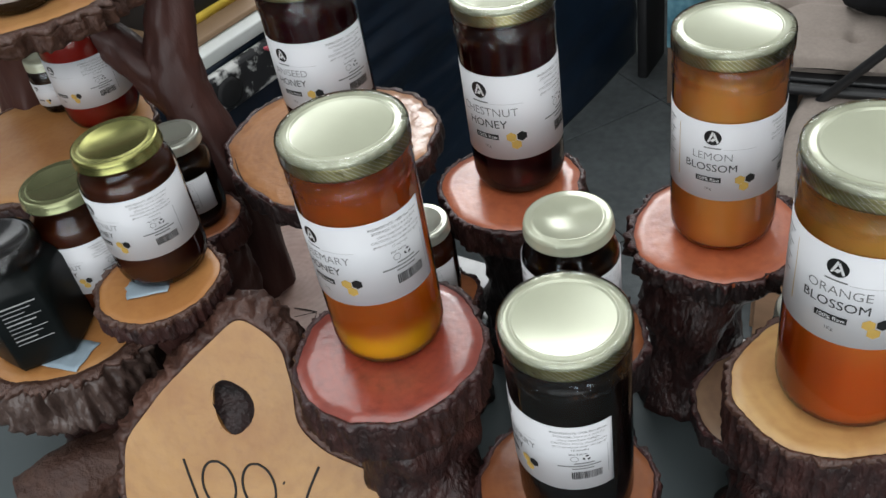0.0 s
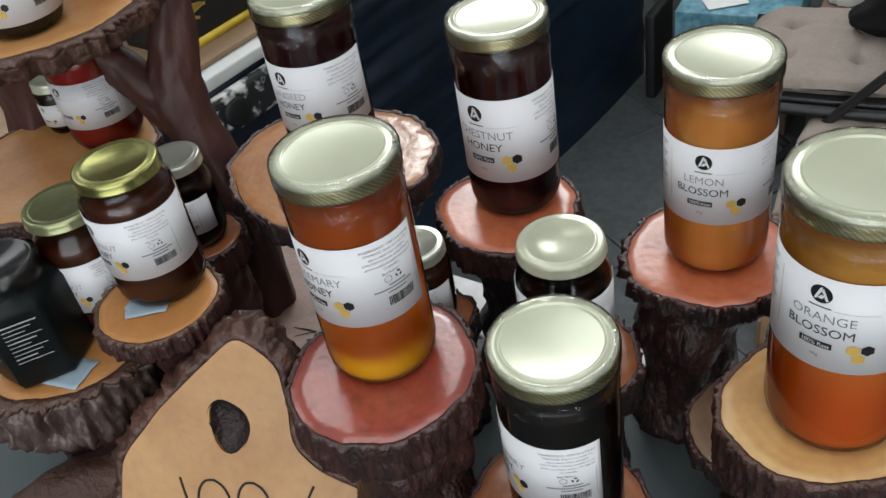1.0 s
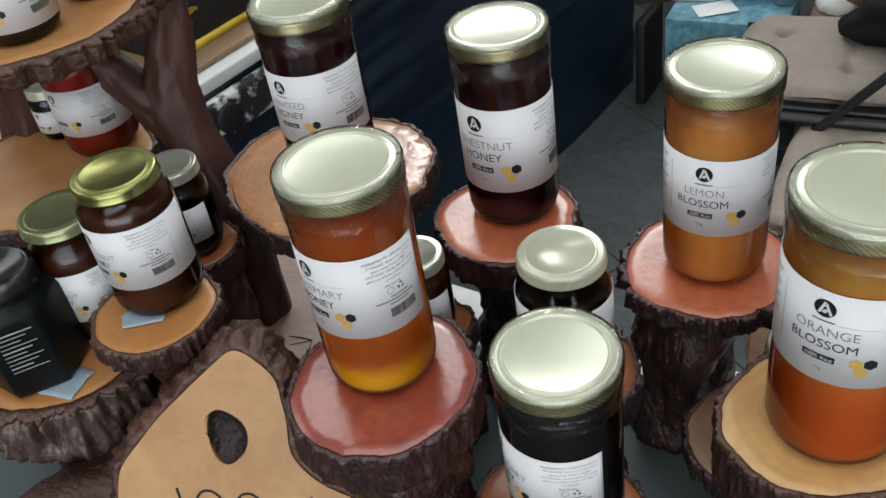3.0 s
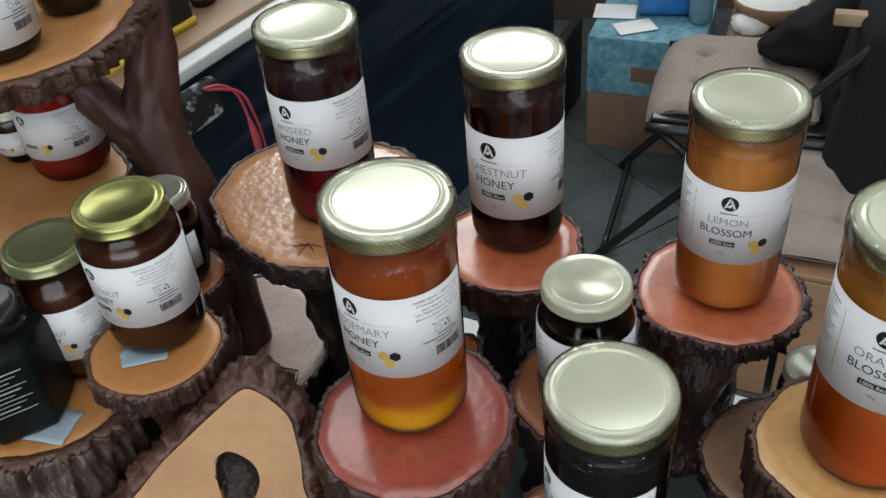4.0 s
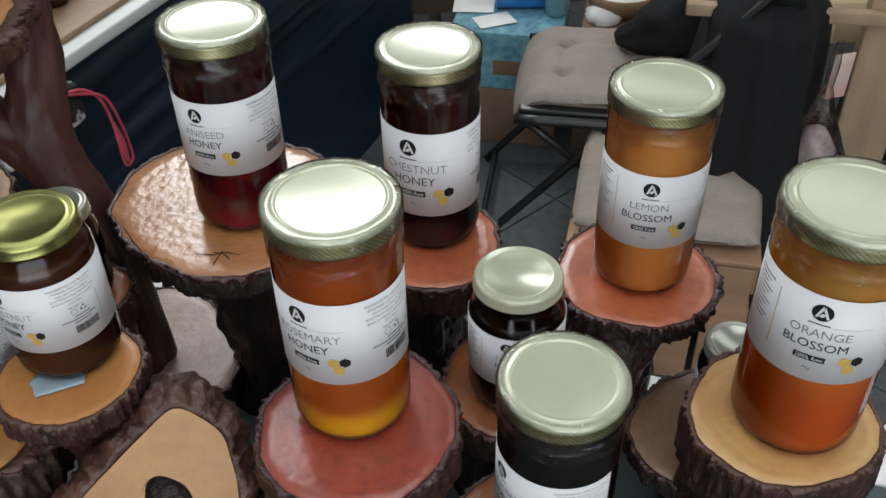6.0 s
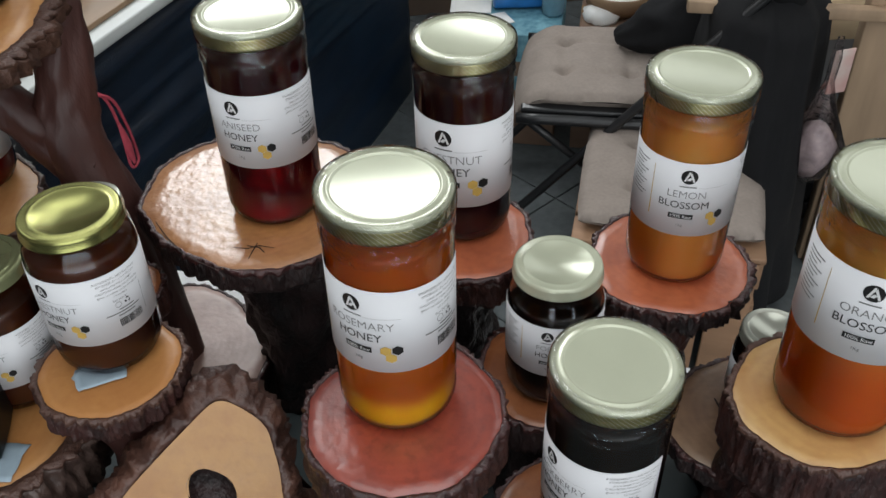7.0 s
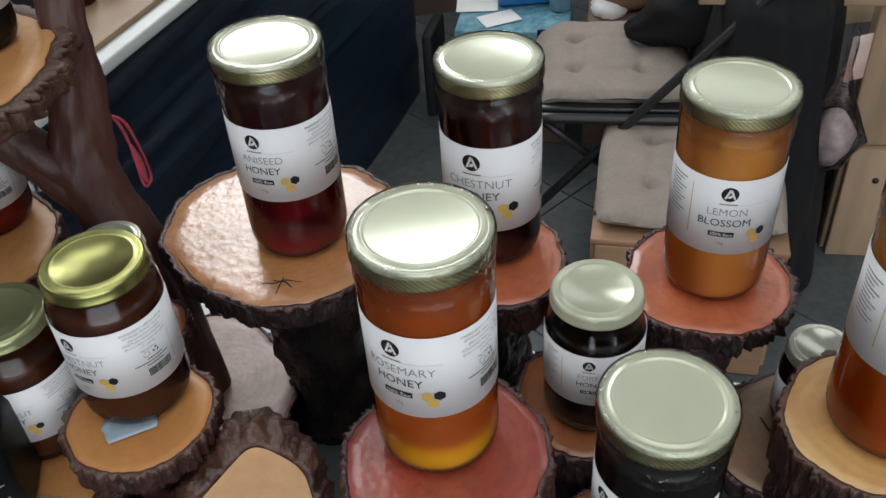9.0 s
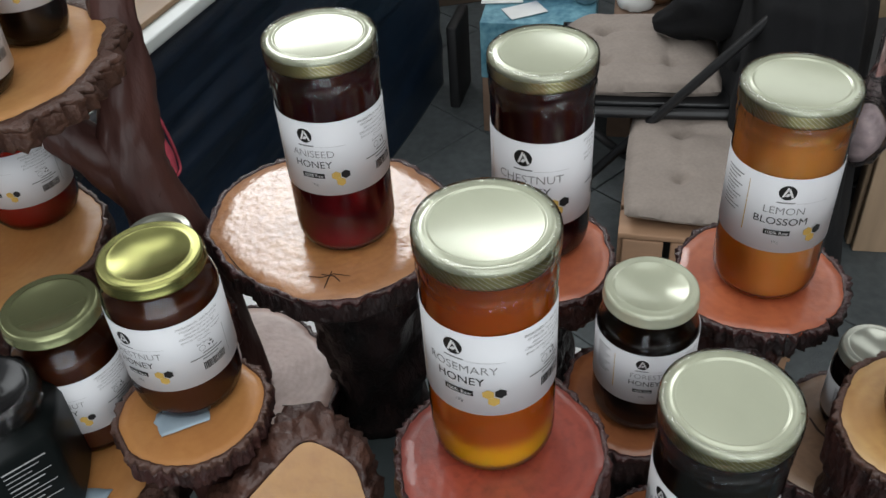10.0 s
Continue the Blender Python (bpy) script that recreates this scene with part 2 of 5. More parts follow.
RED_WOOD = cut_wood("red_stained_wood", (0.34, 0.060, 0.034), (0.30, 0.055, 0.036), (0.11, 0.016, 0.014), coat=0.9, coat_rough=0.18, wave=0.0009, blotch=(0.13, 0.024, 0.020), streak=0.6, crinkle=110)
SALMON_WOOD = cut_wood("salmon_wood", (0.50, 0.135, 0.055), (0.46, 0.12, 0.050), (0.24, 0.048, 0.022), coat=0.8, coat_rough=0.22, rings=0.15, wave=0.0008, streak=0.4, crinkle=110)
TAN_WOOD = cut_wood("tan_wood", (0.48, 0.22, 0.075), (0.46, 0.21, 0.085), (0.22, 0.075, 0.030), coat=0.9, coat_rough=0.14, rings=0.25, wave=0.0017, streak=0.5, crinkle=95, blotch=(0.30, 0.12, 0.05))
ORANGE_WOOD = cut_wood("orange_wood", (0.34, 0.115, 0.040), (0.34, 0.12, 0.050), (0.18, 0.05, 0.020), coat=0.6, coat_rough=0.2, rings=0.2, wave=0.0014)
YELLOW_WOOD = cut_wood("yellow_wood", (0.45, 0.205, 0.066), (0.48, 0.245, 0.092), (0.34, 0.13, 0.04), coat=0.12, coat_rough=0.3)
PALE_WOOD = cut_wood("pale_wood", (0.60, 0.35, 0.13), (0.68, 0.47, 0.22), (0.42, 0.20, 0.07), coat=0.3, coat_rough=0.3, gap=0.009, rings=0.4)
PINK_WOOD = cut_wood("pinkish_wood", (0.48, 0.31, 0.26), (0.52, 0.36, 0.31), (0.22, 0.12, 0.09), coat=0.25, coat_rough=0.3, streak=0.35)
DULL_WOOD = cut_wood("dull_brown_wood", (0.25, 0.145, 0.085), (0.28, 0.17, 0.10), (0.12, 0.06, 0.035), coat=0.25, coat_rough=0.3, streak=0.5)
YELLOW_WOOD.node_tree.nodes["Principled BSDF"].inputs["Specular IOR Level"].default_value = 0.25
for lacquered in (RED_WOOD, TAN_WOOD):
    lacquered.node_tree.nodes["Principled BSDF"].inputs["Coat IOR"].default_value = 1.6
BARK = mat("varnished_bark", (0.058, 0.018, 0.014), 0.5, coat=0.4, coat_rough=0.25, second=(0.010, 0.004, 0.004), scale=90, bump=0.005, bump_scale=170, stretch=(1, 1, 0.45))
WARM_BARK = mat("warm_brown_bark", (0.085, 0.038, 0.024), 0.6, coat=0.1, second=(0.045, 0.018, 0.012), scale=70, bump=0.004, bump_scale=120)
DARK_BARK = mat("dark_bark", (0.030, 0.013, 0.012), 0.55, coat=0.2, coat_rough=0.35, second=(0.006, 0.004, 0.004), scale=90, bump=0.005, bump_scale=170, stretch=(1, 1, 0.45))
GREY_BARK = mat("grey_brown_bark", (0.10, 0.064, 0.052), 0.45, coat=0.5, coat_rough=0.25, second=(0.03, 0.014, 0.011), scale=45, bump=0.005, bump_scale=60)
LIMB = mat("varnished_limb", (0.072, 0.025, 0.019), 0.55, coat=0.2, coat_rough=0.35, second=(0.045, 0.015, 0.012), scale=30, bump=0.003, bump_scale=45, stretch=(1, 1, 0.3))
BARK_RIM = mat("cut_bark_rim", (0.075, 0.026, 0.024), 0.4, coat=0.7, coat_rough=0.15, second=(0.022, 0.007, 0.007), scale=120, bump=0.0025, bump_scale=260)
PALE_RIM = mat("worn_bark_rim", (0.10, 0.048, 0.034), 0.45, coat=0.4, coat_rough=0.25, second=(0.07, 0.032, 0.022), scale=120, bump=0.0025, bump_scale=260)
CRACK = mat("dark_crack", (0.02, 0.01, 0.007), 0.8)
GLASS = clear_mat("jar_glass", 1.5, 0.02)
FILM = clear_mat("shrink_film", 1.6, 0.06, bump=0.010)
LID = mat("gold_tin_lid", (0.54, 0.56, 0.42), 0.24, metal=0.22, spread=0.05, scale=40, rough_var=0.03, coat=0.35, coat_rough=0.12)
LID_GOLD = mat("bright_gold_lid", (0.33, 0.33, 0.12), 0.27, metal=0.95, spread=0.1, scale=40, rough_var=0.04)
LID_GREEN = mat("greenish_gold_lid", (0.30, 0.32, 0.17), 0.24, metal=0.7, spread=0.08, scale=40, rough_var=0.04)
LID_SILVER = mat("silver_lid", (0.46, 0.47, 0.40), 0.22, metal=0.6, spread=0.08, scale=40, rough_var=0.04)
LID_BLACK = mat("black_tin_lid", (0.03, 0.03, 0.032), 0.25, metal=0.5, spread=0.2, scale=40, coat=0.5)
HATCH = hatch_mat("hatched_gold_skirt", (0.50, 0.46, 0.22), (0.9, 0.88, 0.75))
PAPER = mat("label_paper", (0.68, 0.68, 0.70), 0.45, spread=0.03, scale=25, coat=0.15)
INK = mat("black_ink", (0.012, 0.012, 0.012), 0.45)
INK_GREY = mat("grey_ink", (0.13, 0.13, 0.13), 0.5)
INK_DARK = mat("dark_grey_ink", (0.045, 0.045, 0.045), 0.5)
INK_PALE = mat("pale_grey_ink", (0.22, 0.22, 0.22), 0.5)
INK_FAINT = mat("faint_ink", (0.42, 0.42, 0.42), 0.5)
INK_YELLOW = mat("honey_yellow_ink", (0.58, 0.37, 0.09), 0.45)
WHITE_INK = mat("white_ink", (0.75, 0.75, 0.75), 0.45)
# amber's yellow foot and ruby's red foot: light through the honey, painted as colour
AMBER = honey_mat("amber_honey", (0.90, 0.23, 0.026), 0.46, (1.0, 0.50, 0.05), rough=0.3, low_colour=(1.0, 0.50, 0.006), level=(0.034, 0.052), seep_part=0.5, low_through=(1.0, 0.86, 0.10))
LEMON = honey_mat("cloudy_orange_honey", (1.0, 0.46, 0.115), 0.08, (1.0, 0.62, 0.18), rough=0.35, low_colour=(1.0, 0.38, 0.085), seep_part=0.38)
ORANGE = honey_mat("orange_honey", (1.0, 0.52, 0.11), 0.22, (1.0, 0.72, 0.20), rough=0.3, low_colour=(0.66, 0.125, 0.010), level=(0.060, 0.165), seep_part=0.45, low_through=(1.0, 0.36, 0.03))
DARKRED = honey_mat("dark_red_honey", (0.034, 0.008, 0.011), 0.40, (0.5, 0.04, 0.05), seep_part=0.2)
RUBY = honey_mat("ruby_honey", (0.034, 0.008, 0.011), 0.30, (0.6, 0.03, 0.05), low_colour=(0.42, 0.008, 0.025), level=(0.012, 0.062), seep_part=0.2)
DARK = honey_mat("near_black_honey", (0.011, 0.007, 0.006), 0.2, (0.15, 0.05, 0.02))
BROWN = honey_mat("brown_honey", (0.095, 0.027, 0.013), 0.28, (0.55, 0.17, 0.06), seep_part=0.2)
RED = honey_mat("red_honey", (0.30, 0.014, 0.008), 0.15, (1.0, 0.12, 0.04), seep_part=0.2)


# ---- builders ----
def mesh_of(name, bm, material, smooth=True):
    me = bpy.data.meshes.new(name)
    bm.normal_update()
    bm.to_mesh(me)
    bm.free()
    me.materials.append(material)
    if smooth:
        me.polygons.foreach_set("use_smooth", [True] * len(me.polygons))
    return me


def part(name, bm, material, parent=None, label="", smooth=True):
    ob = new(name, mesh_of(name, bm, material, smooth))
    ob.parent = parent
    if label:
        ob["label"] = label
    return ob


def thing(name, at, label, category, group="", rz=0, rx=0, ry=0, kind=""):
    ob = new(name)
    ob.empty_display_size = 0.02
    ob.matrix_basis = pose(*at, rx, ry, rz)
    return tagged(ob, label, category, group, kind)


def lathe(profile, segs=64, wobble=None):
    """A turned form from (radius, height) pairs; ends with radius 0 are closed."""
    bm = bmesh.new()
    rings = []
    for r, z in profile:
        if r < 1e-6:
            rings.append([bm.verts.new((0, 0, z))])
            continue
        ring = []
        for i in range(segs):
            a = 2 * math.pi * i / segs
            rr, zz = (r, z) if not wobble else wobble(a, r, z)
            ring.append(bm.verts.new((rr * math.cos(a), rr * math.sin(a), zz)))
        rings.append(ring)
    for a, b in zip(rings, rings[1:]):
        for i in range(segs):
            j = (i + 1) % segs
            if len(a) == 1 and len(b) > 1:
                bm.faces.new((a[0], b[j], b[i]))
            elif len(b) == 1 and len(a) > 1:
                bm.faces.new((a[i], a[j], b[0]))
            elif len(a) > 1:
                bm.faces.new((a[i], a[j], b[j], b[i]))
    bmesh.ops.recalc_face_normals(bm, faces=bm.faces)
    return bm


def box_bm(sx, sy, sz, at=(0, 0, 0), bevel=0.0, turn=None, segs=2):
    """A box with rounded edges, standing on at."""
    bm = bmesh.new()
    bmesh.ops.create_cube(bm, size=1)
    bmesh.ops.scale(bm, vec=(sx, sy, sz), verts=bm.verts)
    if bevel:
        bmesh.ops.bevel(bm, geom=bm.edges[:], offset=bevel, segments=segs, affect="EDGES", profile=0.5)
    m = Matrix.Translation(Vector(at) + Vector((0, 0, sz / 2)))
    bm.transform(m @ turn if turn else m)
    return bm


def tube_bm(points, radii, segs=14, rough=0.0, seed=0, squash=1.0):
    """A tapered limb along points, with a knotty surface."""
    bm = bmesh.new()
    pts, rad = [], []
    P = [Vector(p) for p in points]
    n = 14 if rough else 6
    for i in range(len(P) - 1):
        p0, p1, p2, p3 = P[max(i - 1, 0)], P[i], P[i + 1], P[min(i + 2, len(P) - 1)]
        for k in range(n):
            t = k / n
            pts.append(0.5 * ((2 * p1) + (p2 - p0) * t + (2 * p0 - 5 * p1 + 4 * p2 - p3) * t * t + (3 * p1 - p0 - 3 * p2 + p3) * t ** 3))
            rad.append(radii[i] * (1 - t) + radii[i + 1] * t)
    pts.append(P[-1])
    rad.append(radii[-1])
    rings = []
    side = Vector((1, 0.01, 0))
    for i, p in enumerate(pts):
        d = (pts[min(i + 1, len(pts) - 1)] - pts[max(i - 1, 0)]).normalized()
        u = (side - d * side.dot(d))
        u = u.normalized() if u.length > 1e-4 else d.orthogonal().normalized()
        side = u
        v = d.cross(u)
        ring = []
        for k in range(segs):
            a = 2 * math.pi * k / segs
            w = rad[i] * (1 + rough * noise.noise(Vector((math.cos(a) * 1.6 + seed * 7.1, math.sin(a) * 1.6, i * 0.15))) + rough * 0.35 * noise.noise(Vector((math.cos(a) * 5 + seed, math.sin(a) * 5, i * 0.3))) + rough * 0.22 * noise.noise(Vector((math.cos(a) * 13, math.sin(a) * 13 + seed, i * 0.7))))
            ring.append(bm.verts.new(p + u * math.cos(a) * w + v * math.sin(a) * w * squash))
        rings.append(ring)
    for a, b in zip(rings, rings[1:]):
        for k in range(segs):
            j = (k + 1) % segs
            bm.faces.new((a[k], a[j], b[j], b[k]))
    bm.faces.new(rings[0][::-1])
    bm.faces.new(rings[-1])
    bmesh.ops.recalc_face_normals(bm, faces=bm.faces)
    return bm


def slab(at, rx, ry, thick, face_mat, bark_mat, label, seed, rz=0, lump=0.06, bark=0.0032, ragged=0.0024, flare=0.0, tilt=(0, 0), rim=None, group="log slices of the display"):
    """A slice of a log lying flat: a lacquered cut face in a ring of rough bark. at: the middle of its upper face."""
    th = thing("log_slice", at, label, "log slice", group, rz=rz, rx=tilt[0], ry=tilt[1])
    segs = 220

    def out(a):
        c, s = math.cos(a), math.sin(a)
        r = rx * ry / math.sqrt((ry * c) ** 2 + (rx * s) ** 2)
        return r * (1 + lump * 1.6 * noise.noise(Vector((c * 1.1, s * 1.1, seed * 3.7))) + lump * 0.7 * noise.noise(Vector((c * 3, s * 3, seed * 1.3 + 9))) + lump * 0.28 * noise.noise(Vector((c * 10, s * 10, seed * 2.1))))

    def jag(a, z, k=1.0):
        c, s = math.cos(a), math.sin(a)
        coarse = noise.noise(Vector((c * 8, s * 8, z * 16 + seed)))
        ridge = 0.5 - 2.2 * abs(noise.noise(Vector((c * 13, s * 13, z * 20 + seed * 2))))
        fine = noise.noise(Vector((c * 45, s * 45, z * 90 + seed * 2)))
        return k * ragged * (coarse * 0.9 + ridge * 0.8 + fine * 0.55)

    bm = bmesh.new()
    mid = bm.verts.new((0, 0, 0))
    prev = None
    for f, z in ((0.3, 0), (0.6, 0), (0.85, 0), (0.985, -0.0001), (1.0, -0.0012), (0.985, -0.006), (0.85, -thick * 0.6)):
        ring = [bm.verts.new((out(2 * math.pi * i / segs) * f * math.cos(2 * math.pi * i / segs), out(2 * math.pi * i / segs) * f * math.sin(2 * math.pi * i / segs), z)) for i in range(segs)]
        for i in range(segs):
            j = (i + 1) % segs
            if prev:
                bm.faces.new((prev[i], ring[i], ring[j], prev[j]))
            else:
                bm.faces.new((mid, ring[i], ring[j]))
        prev = ring
    part("cut_face", bm, face_mat, th)
    def belt(steps, close, name, material):
        bm = bmesh.new()
        prev = None
        for off, z, k in steps:
            ring = []
            for i in range(segs):
                a = 2 * math.pi * i / segs
                r = out(a) + off + jag(a, z, k)
                dz = 0.0022 * k * noise.noise(Vector((math.cos(a) * 14, math.sin(a) * 14, seed + z * 20))) if close else 0.0
                ring.append(bm.verts.new((r * math.cos(a), r * math.sin(a), z + dz)))
            if prev:
                for i in range(segs):
                    j = (i + 1) % segs
                    bm.faces.new((prev[i], ring[i], ring[j], prev[j]))
            prev = ring
        if close:
            bm.faces.new(prev[::-1])
        part(name, bm, material, th)

    belt([(-0.0012, -0.003, 0), (-0.0004, 0.0003, 0.15), (bark * 0.5, 0.0006, 0.3), (bark * 0.95, 0.0004, 1.3), (bark * 1.12, -0.0012, 1.6), (bark * 1.1, -0.005, 1.6), (bark * 0.4, -0.006, 1.0)], False, "bark_rim", rim or BARK_RIM)
    steps = [(-0.0015, -0.004, 0), (bark * 0.3, -0.003, 0.3), (bark, -0.0045, 1.2)]
    for k in range(1, 11):
        q = k / 10
        steps.append((bark * 1.1 - flare * q - 0.004 * max(0, q - 0.8) * 5, -0.003 - (thick - 0.003) * q, 1.6 if k < 10 else 1.0))
    steps += [(-rx * 0.5, -thick * 1.0, 0.3)]
    belt(steps, True, "bark", bark_mat)
    return th


def crack_part(parent, points, wide, height=0.0005):
    """A thin dark check in the face of a slice."""
    bm = bmesh.new()
    n = len(points)
    left, right = [], []
    for i, (x, y) in enumerate(points):
        w = wide * (0.25 + math.sin(math.pi * (i + 0.5) / n)) * 0.5
        dx, dy = points[min(i + 1, n - 1)][0] - points[max(i - 1, 0)][0], points[min(i + 1, n - 1)][1] - points[max(i - 1, 0)][1]
        q = math.hypot(dx, dy) or 1
        left.append(bm.verts.new((x - dy / q * w, y + dx / q * w, height)))
        right.append(bm.verts.new((x + dy / q * w, y - dx / q * w, height)))
    for i in range(n - 1):
        bm.faces.new((left[i], right[i], right[i + 1], left[i + 1]))
    return part("crack", bm, CRACK, parent, "thin dark drying crack", smooth=False)


# ---- print on labels ----
def bend(bm, radius, s0, z0):
    """Lays a flat drawing (x along the label, y up, metres) on a jar's wall; the label's middle faces -y."""
    for v in bm.verts:
        a = -math.pi / 2 + (v.co.x + s0) / radius
        r = radius + v.co.z
        v.co = Vector((r * math.cos(a), r * math.sin(a), z0 + v.co.y))
    return bm


def text_bm(body, size, align="CENTER", thin=0.0, spread=1.0):
    cu = bpy.data.curves.new("lettering", "FONT")
    cu.body, cu.size, cu.align_x, cu.align_y, cu.offset, cu.space_character = body, size, align, "CENTER", thin, spread
    cu.resolution_u = 3
    tmp = new("lettering", cu)
    deps = bpy.context.evaluated_depsgraph_get()
    me = bpy.data.meshes.new_from_object(tmp.evaluated_get(deps))
    bm = bmesh.new()
    bm.from_mesh(me)
    bpy.data.objects.remove(tmp)
    bpy.data.curves.remove(cu)
    bpy.data.meshes.remove(me)
    return bm


def flat_bm(*loops):
    bm = bmesh.new()
    for loop in loops:
        bm.faces.new([bm.verts.new((x, y, 0)) for x, y in loop])
    return bm


def rect(x, y, w, h):
    n = max(1, int(w / 0.004))
    return [[(x - w / 2 + w * i / n, y - h / 2), (x - w / 2 + w * (i + 1) / n, y - h / 2), (x - w / 2 + w * (i + 1) / n, y + h / 2), (x - w / 2 + w * i / n, y + h / 2)] for i in range(n)]


def disc(x, y, r, n=28, a0=0.0):
    return [(x + r * math.cos(a0 + 2 * math.pi * i / n), y + r * math.sin(a0 + 2 * math.pi * i / n)) for i in range(n)]


def lift(bm, h):
    for v in bm.verts:
        v.co.z += h
    return bm


def label_on(jar, radius, z_low, z_high, s_left, s_right, title, shift=0.0, k=1.0, weight="1Kg"):
    """The white paper label with its print, in metres along the wall from the round mark."""
    R = radius + 0.0004
    n = int((s_right - s_left) / 0.003)
    bm = bmesh.new()
    rows = []
    for z in (z_low, z_high):
        rows.append([bm.verts.new((R * math.cos(-math.pi / 2 + (s_left + (s_right - s_left) * i / n) / R), R * math.sin(-math.pi / 2 + (s_left + (s_right - s_left) * i / n) / R), z)) for i in range(n + 1)])
    for i in range(n):
        bm.faces.new((rows[0][i], rows[0][i + 1], rows[1][i + 1], rows[1][i]))
    lab = part("label", bm, PAPER, jar, "white paper label with dark print")
    lab.modifiers.new("thick", "SOLIDIFY").thickness = 0.0003
    z0 = z_low - 0.052 * k
    P = R + 0.00035

    def ink(name, bm, m, s, z, h=0.0, note=""):
        return part(name, bend(lift(bm, h), P, s * k, z0 + z * k), m, lab, note, smooth=False)

    ink("round_mark", flat_bm(disc(0, 0, 0.0058 * k)), INK, 0, 0.1035, note="black round emblem")
    ink("mark_shape", flat_bm([(-0.0036 * k, -0.0035 * k), (-0.0022 * k, -0.0035 * k), (0.0002 * k, 0.0022 * k), (0.0005 * k, 0.0044 * k), (-0.0006 * k, 0.0044 * k)],
                             [(0.0002 * k, 0.0022 * k), (0.003 * k, -0.004 * k), (0.0042 * k, -0.0032 * k), (0.001 * k, 0.0042 * k)],
                             [(-0.0018 * k, -0.0026 * k), (0.0005 * k, -0.003 * k), (0.0024 * k, -0.0006 * k), (0.0002 * k, -0.0002 * k)]), WHITE_INK, 0, 0.1035, 0.0002, "white strokes in the emblem")
    ink("brand_bar", flat_bm(*rect(0, 0, 0.012 * k, 0.001 * k)), INK_PALE, 0, 0.0952)
    ink("rule", flat_bm(*rect(0, 0, 0.022 * k, 0.00025 * k)), INK_FAINT, 0.018, 0.0945)
    if title:
        ink("title_word", text_bm(title[0], 0.0084 * k, thin=-0.00008), INK_PALE, 0.004 + shift, 0.0880)
        ink("title_word", text_bm(title[1], 0.0084 * k, thin=0.00001), INK_DARK, 0.003 + shift, 0.0790)
    ink("raw_bar", flat_bm(*rect(0, 0, 0.0175 * k, 0.0042 * k)), INK, 0.002 + shift, 0.0695)
    ink("raw_words", text_bm("100% Raw", 0.0037 * k), WHITE_INK, 0.002 + shift, 0.0695, 0.0002)
    ink("weight_words", text_bm(weight, 0.0032 * k), INK_PALE, 0.002 + shift, 0.0617)
    for m, s, z in ((INK, 0.0262, 0.0702), (INK_YELLOW, 0.0192, 0.0698), (INK_YELLOW, 0.0222, 0.0640)):
        ink("hexagon", flat_bm(disc(0, 0, 0.0037 * k, 6, math.pi / 6)), m, s, z)
    small = ("INGREDIENTS: 100% Raw Honey", "STORAGE: Store in a cool dry", "place away from sunlight.", "CAUTION: Honey should not be", "given to infants under the age of", "12 months.")
    for i, line in enumerate(small):
        ink("small_print", text_bm(line, 0.00265 * k), INK_PALE, 0.0585, 0.1095 - i * 0.0033)
    ink("small_print", text_bm("Best Before:", 0.0024 * k), INK_GREY, 0.057, 0.0888)
    ink("address_bar", flat_bm(*rect(0, 0, 0.013 * k, 0.0011 * k)), INK_PALE, 0.0605, 0.0795)
    ink("address_bar", flat_bm(*rect(0, 0, 0.028 * k, 0.0011 * k)), INK_PALE, 0.0575, 0.0768)
    ink("address_bar", flat_bm(*rect(0, 0, 0.014 * k, 0.0011 * k)), INK_PALE, 0.0595, 0.0741)
    ring = [[(0.0026 * k * math.cos(a), 0.0026 * k * math.sin(a)), (0.0026 * k * math.cos(a + 0.3), 0.0026 * k * math.sin(a + 0.3)), (0.0022 * k * math.cos(a + 0.3), 0.0022 * k * math.sin(a + 0.3)), (0.0022 * k * math.cos(a), 0.0022 * k * math.sin(a))] for a in np.arange(0, 6.2, 0.3)]
    ink("seal", flat_bm(*ring), INK_PALE, 0.0545, 0.0842)
    arrows = []
    for q in range(3):
        a = math.pi / 2 + q * 2 * math.pi / 3
        arrows.append([(0.0027 * k * math.cos(a + d) * f, 0.0027 * k * math.sin(a + d) * f) for d, f in ((-0.75, 1.0), (0.1, 1.0), (0.55, 0.75), (0.1, 0.45), (-0.75, 0.55))])
    ink("recycling_mark", flat_bm(*arrows), INK, 0.0622, 0.0846)
    rng = random.Random(5)
    bars, x = [], -0.0100 * k
    while x < 0.0100 * k:
        w = rng.choice((0.0003, 0.0005, 0.0008)) * k
        bars.append([(x, -0.0036 * k), (x + w, -0.0036 * k), (x + w, 0.0036 * k), (x, 0.0036 * k)])
        x += w + rng.choice((0.0003, 0.0005)) * k
    ink("barcode", flat_bm(*bars), INK, 0.0620, 0.0672)
    ink("edge_rule", flat_bm([(0, -0.014 * k), (0.0003, -0.014 * k), (0.0003, 0.014 * k), (0, 0.014 * k)]), INK_PALE, 0.0765, 0.078)
    # the far side of the label, past a gold rule
    ink("gold_rule", flat_bm([(-0.0004, -0.018 * k), (0.0004, -0.018 * k), (0.0002, 0.024 * k), (-0.0002, 0.024 * k)]), INK_YELLOW, -0.026, 0.083)
    side = [rect(-0.0015 * k * (i % 3), -i * 0.003 * k, (0.017 - 0.003 * (i % 3)) * k, 0.0009 * k) for i in range(11)]
    ink("side_text", flat_bm(*[q for row in side for q in row]), INK_PALE, -0.040, 0.107)
    return lab


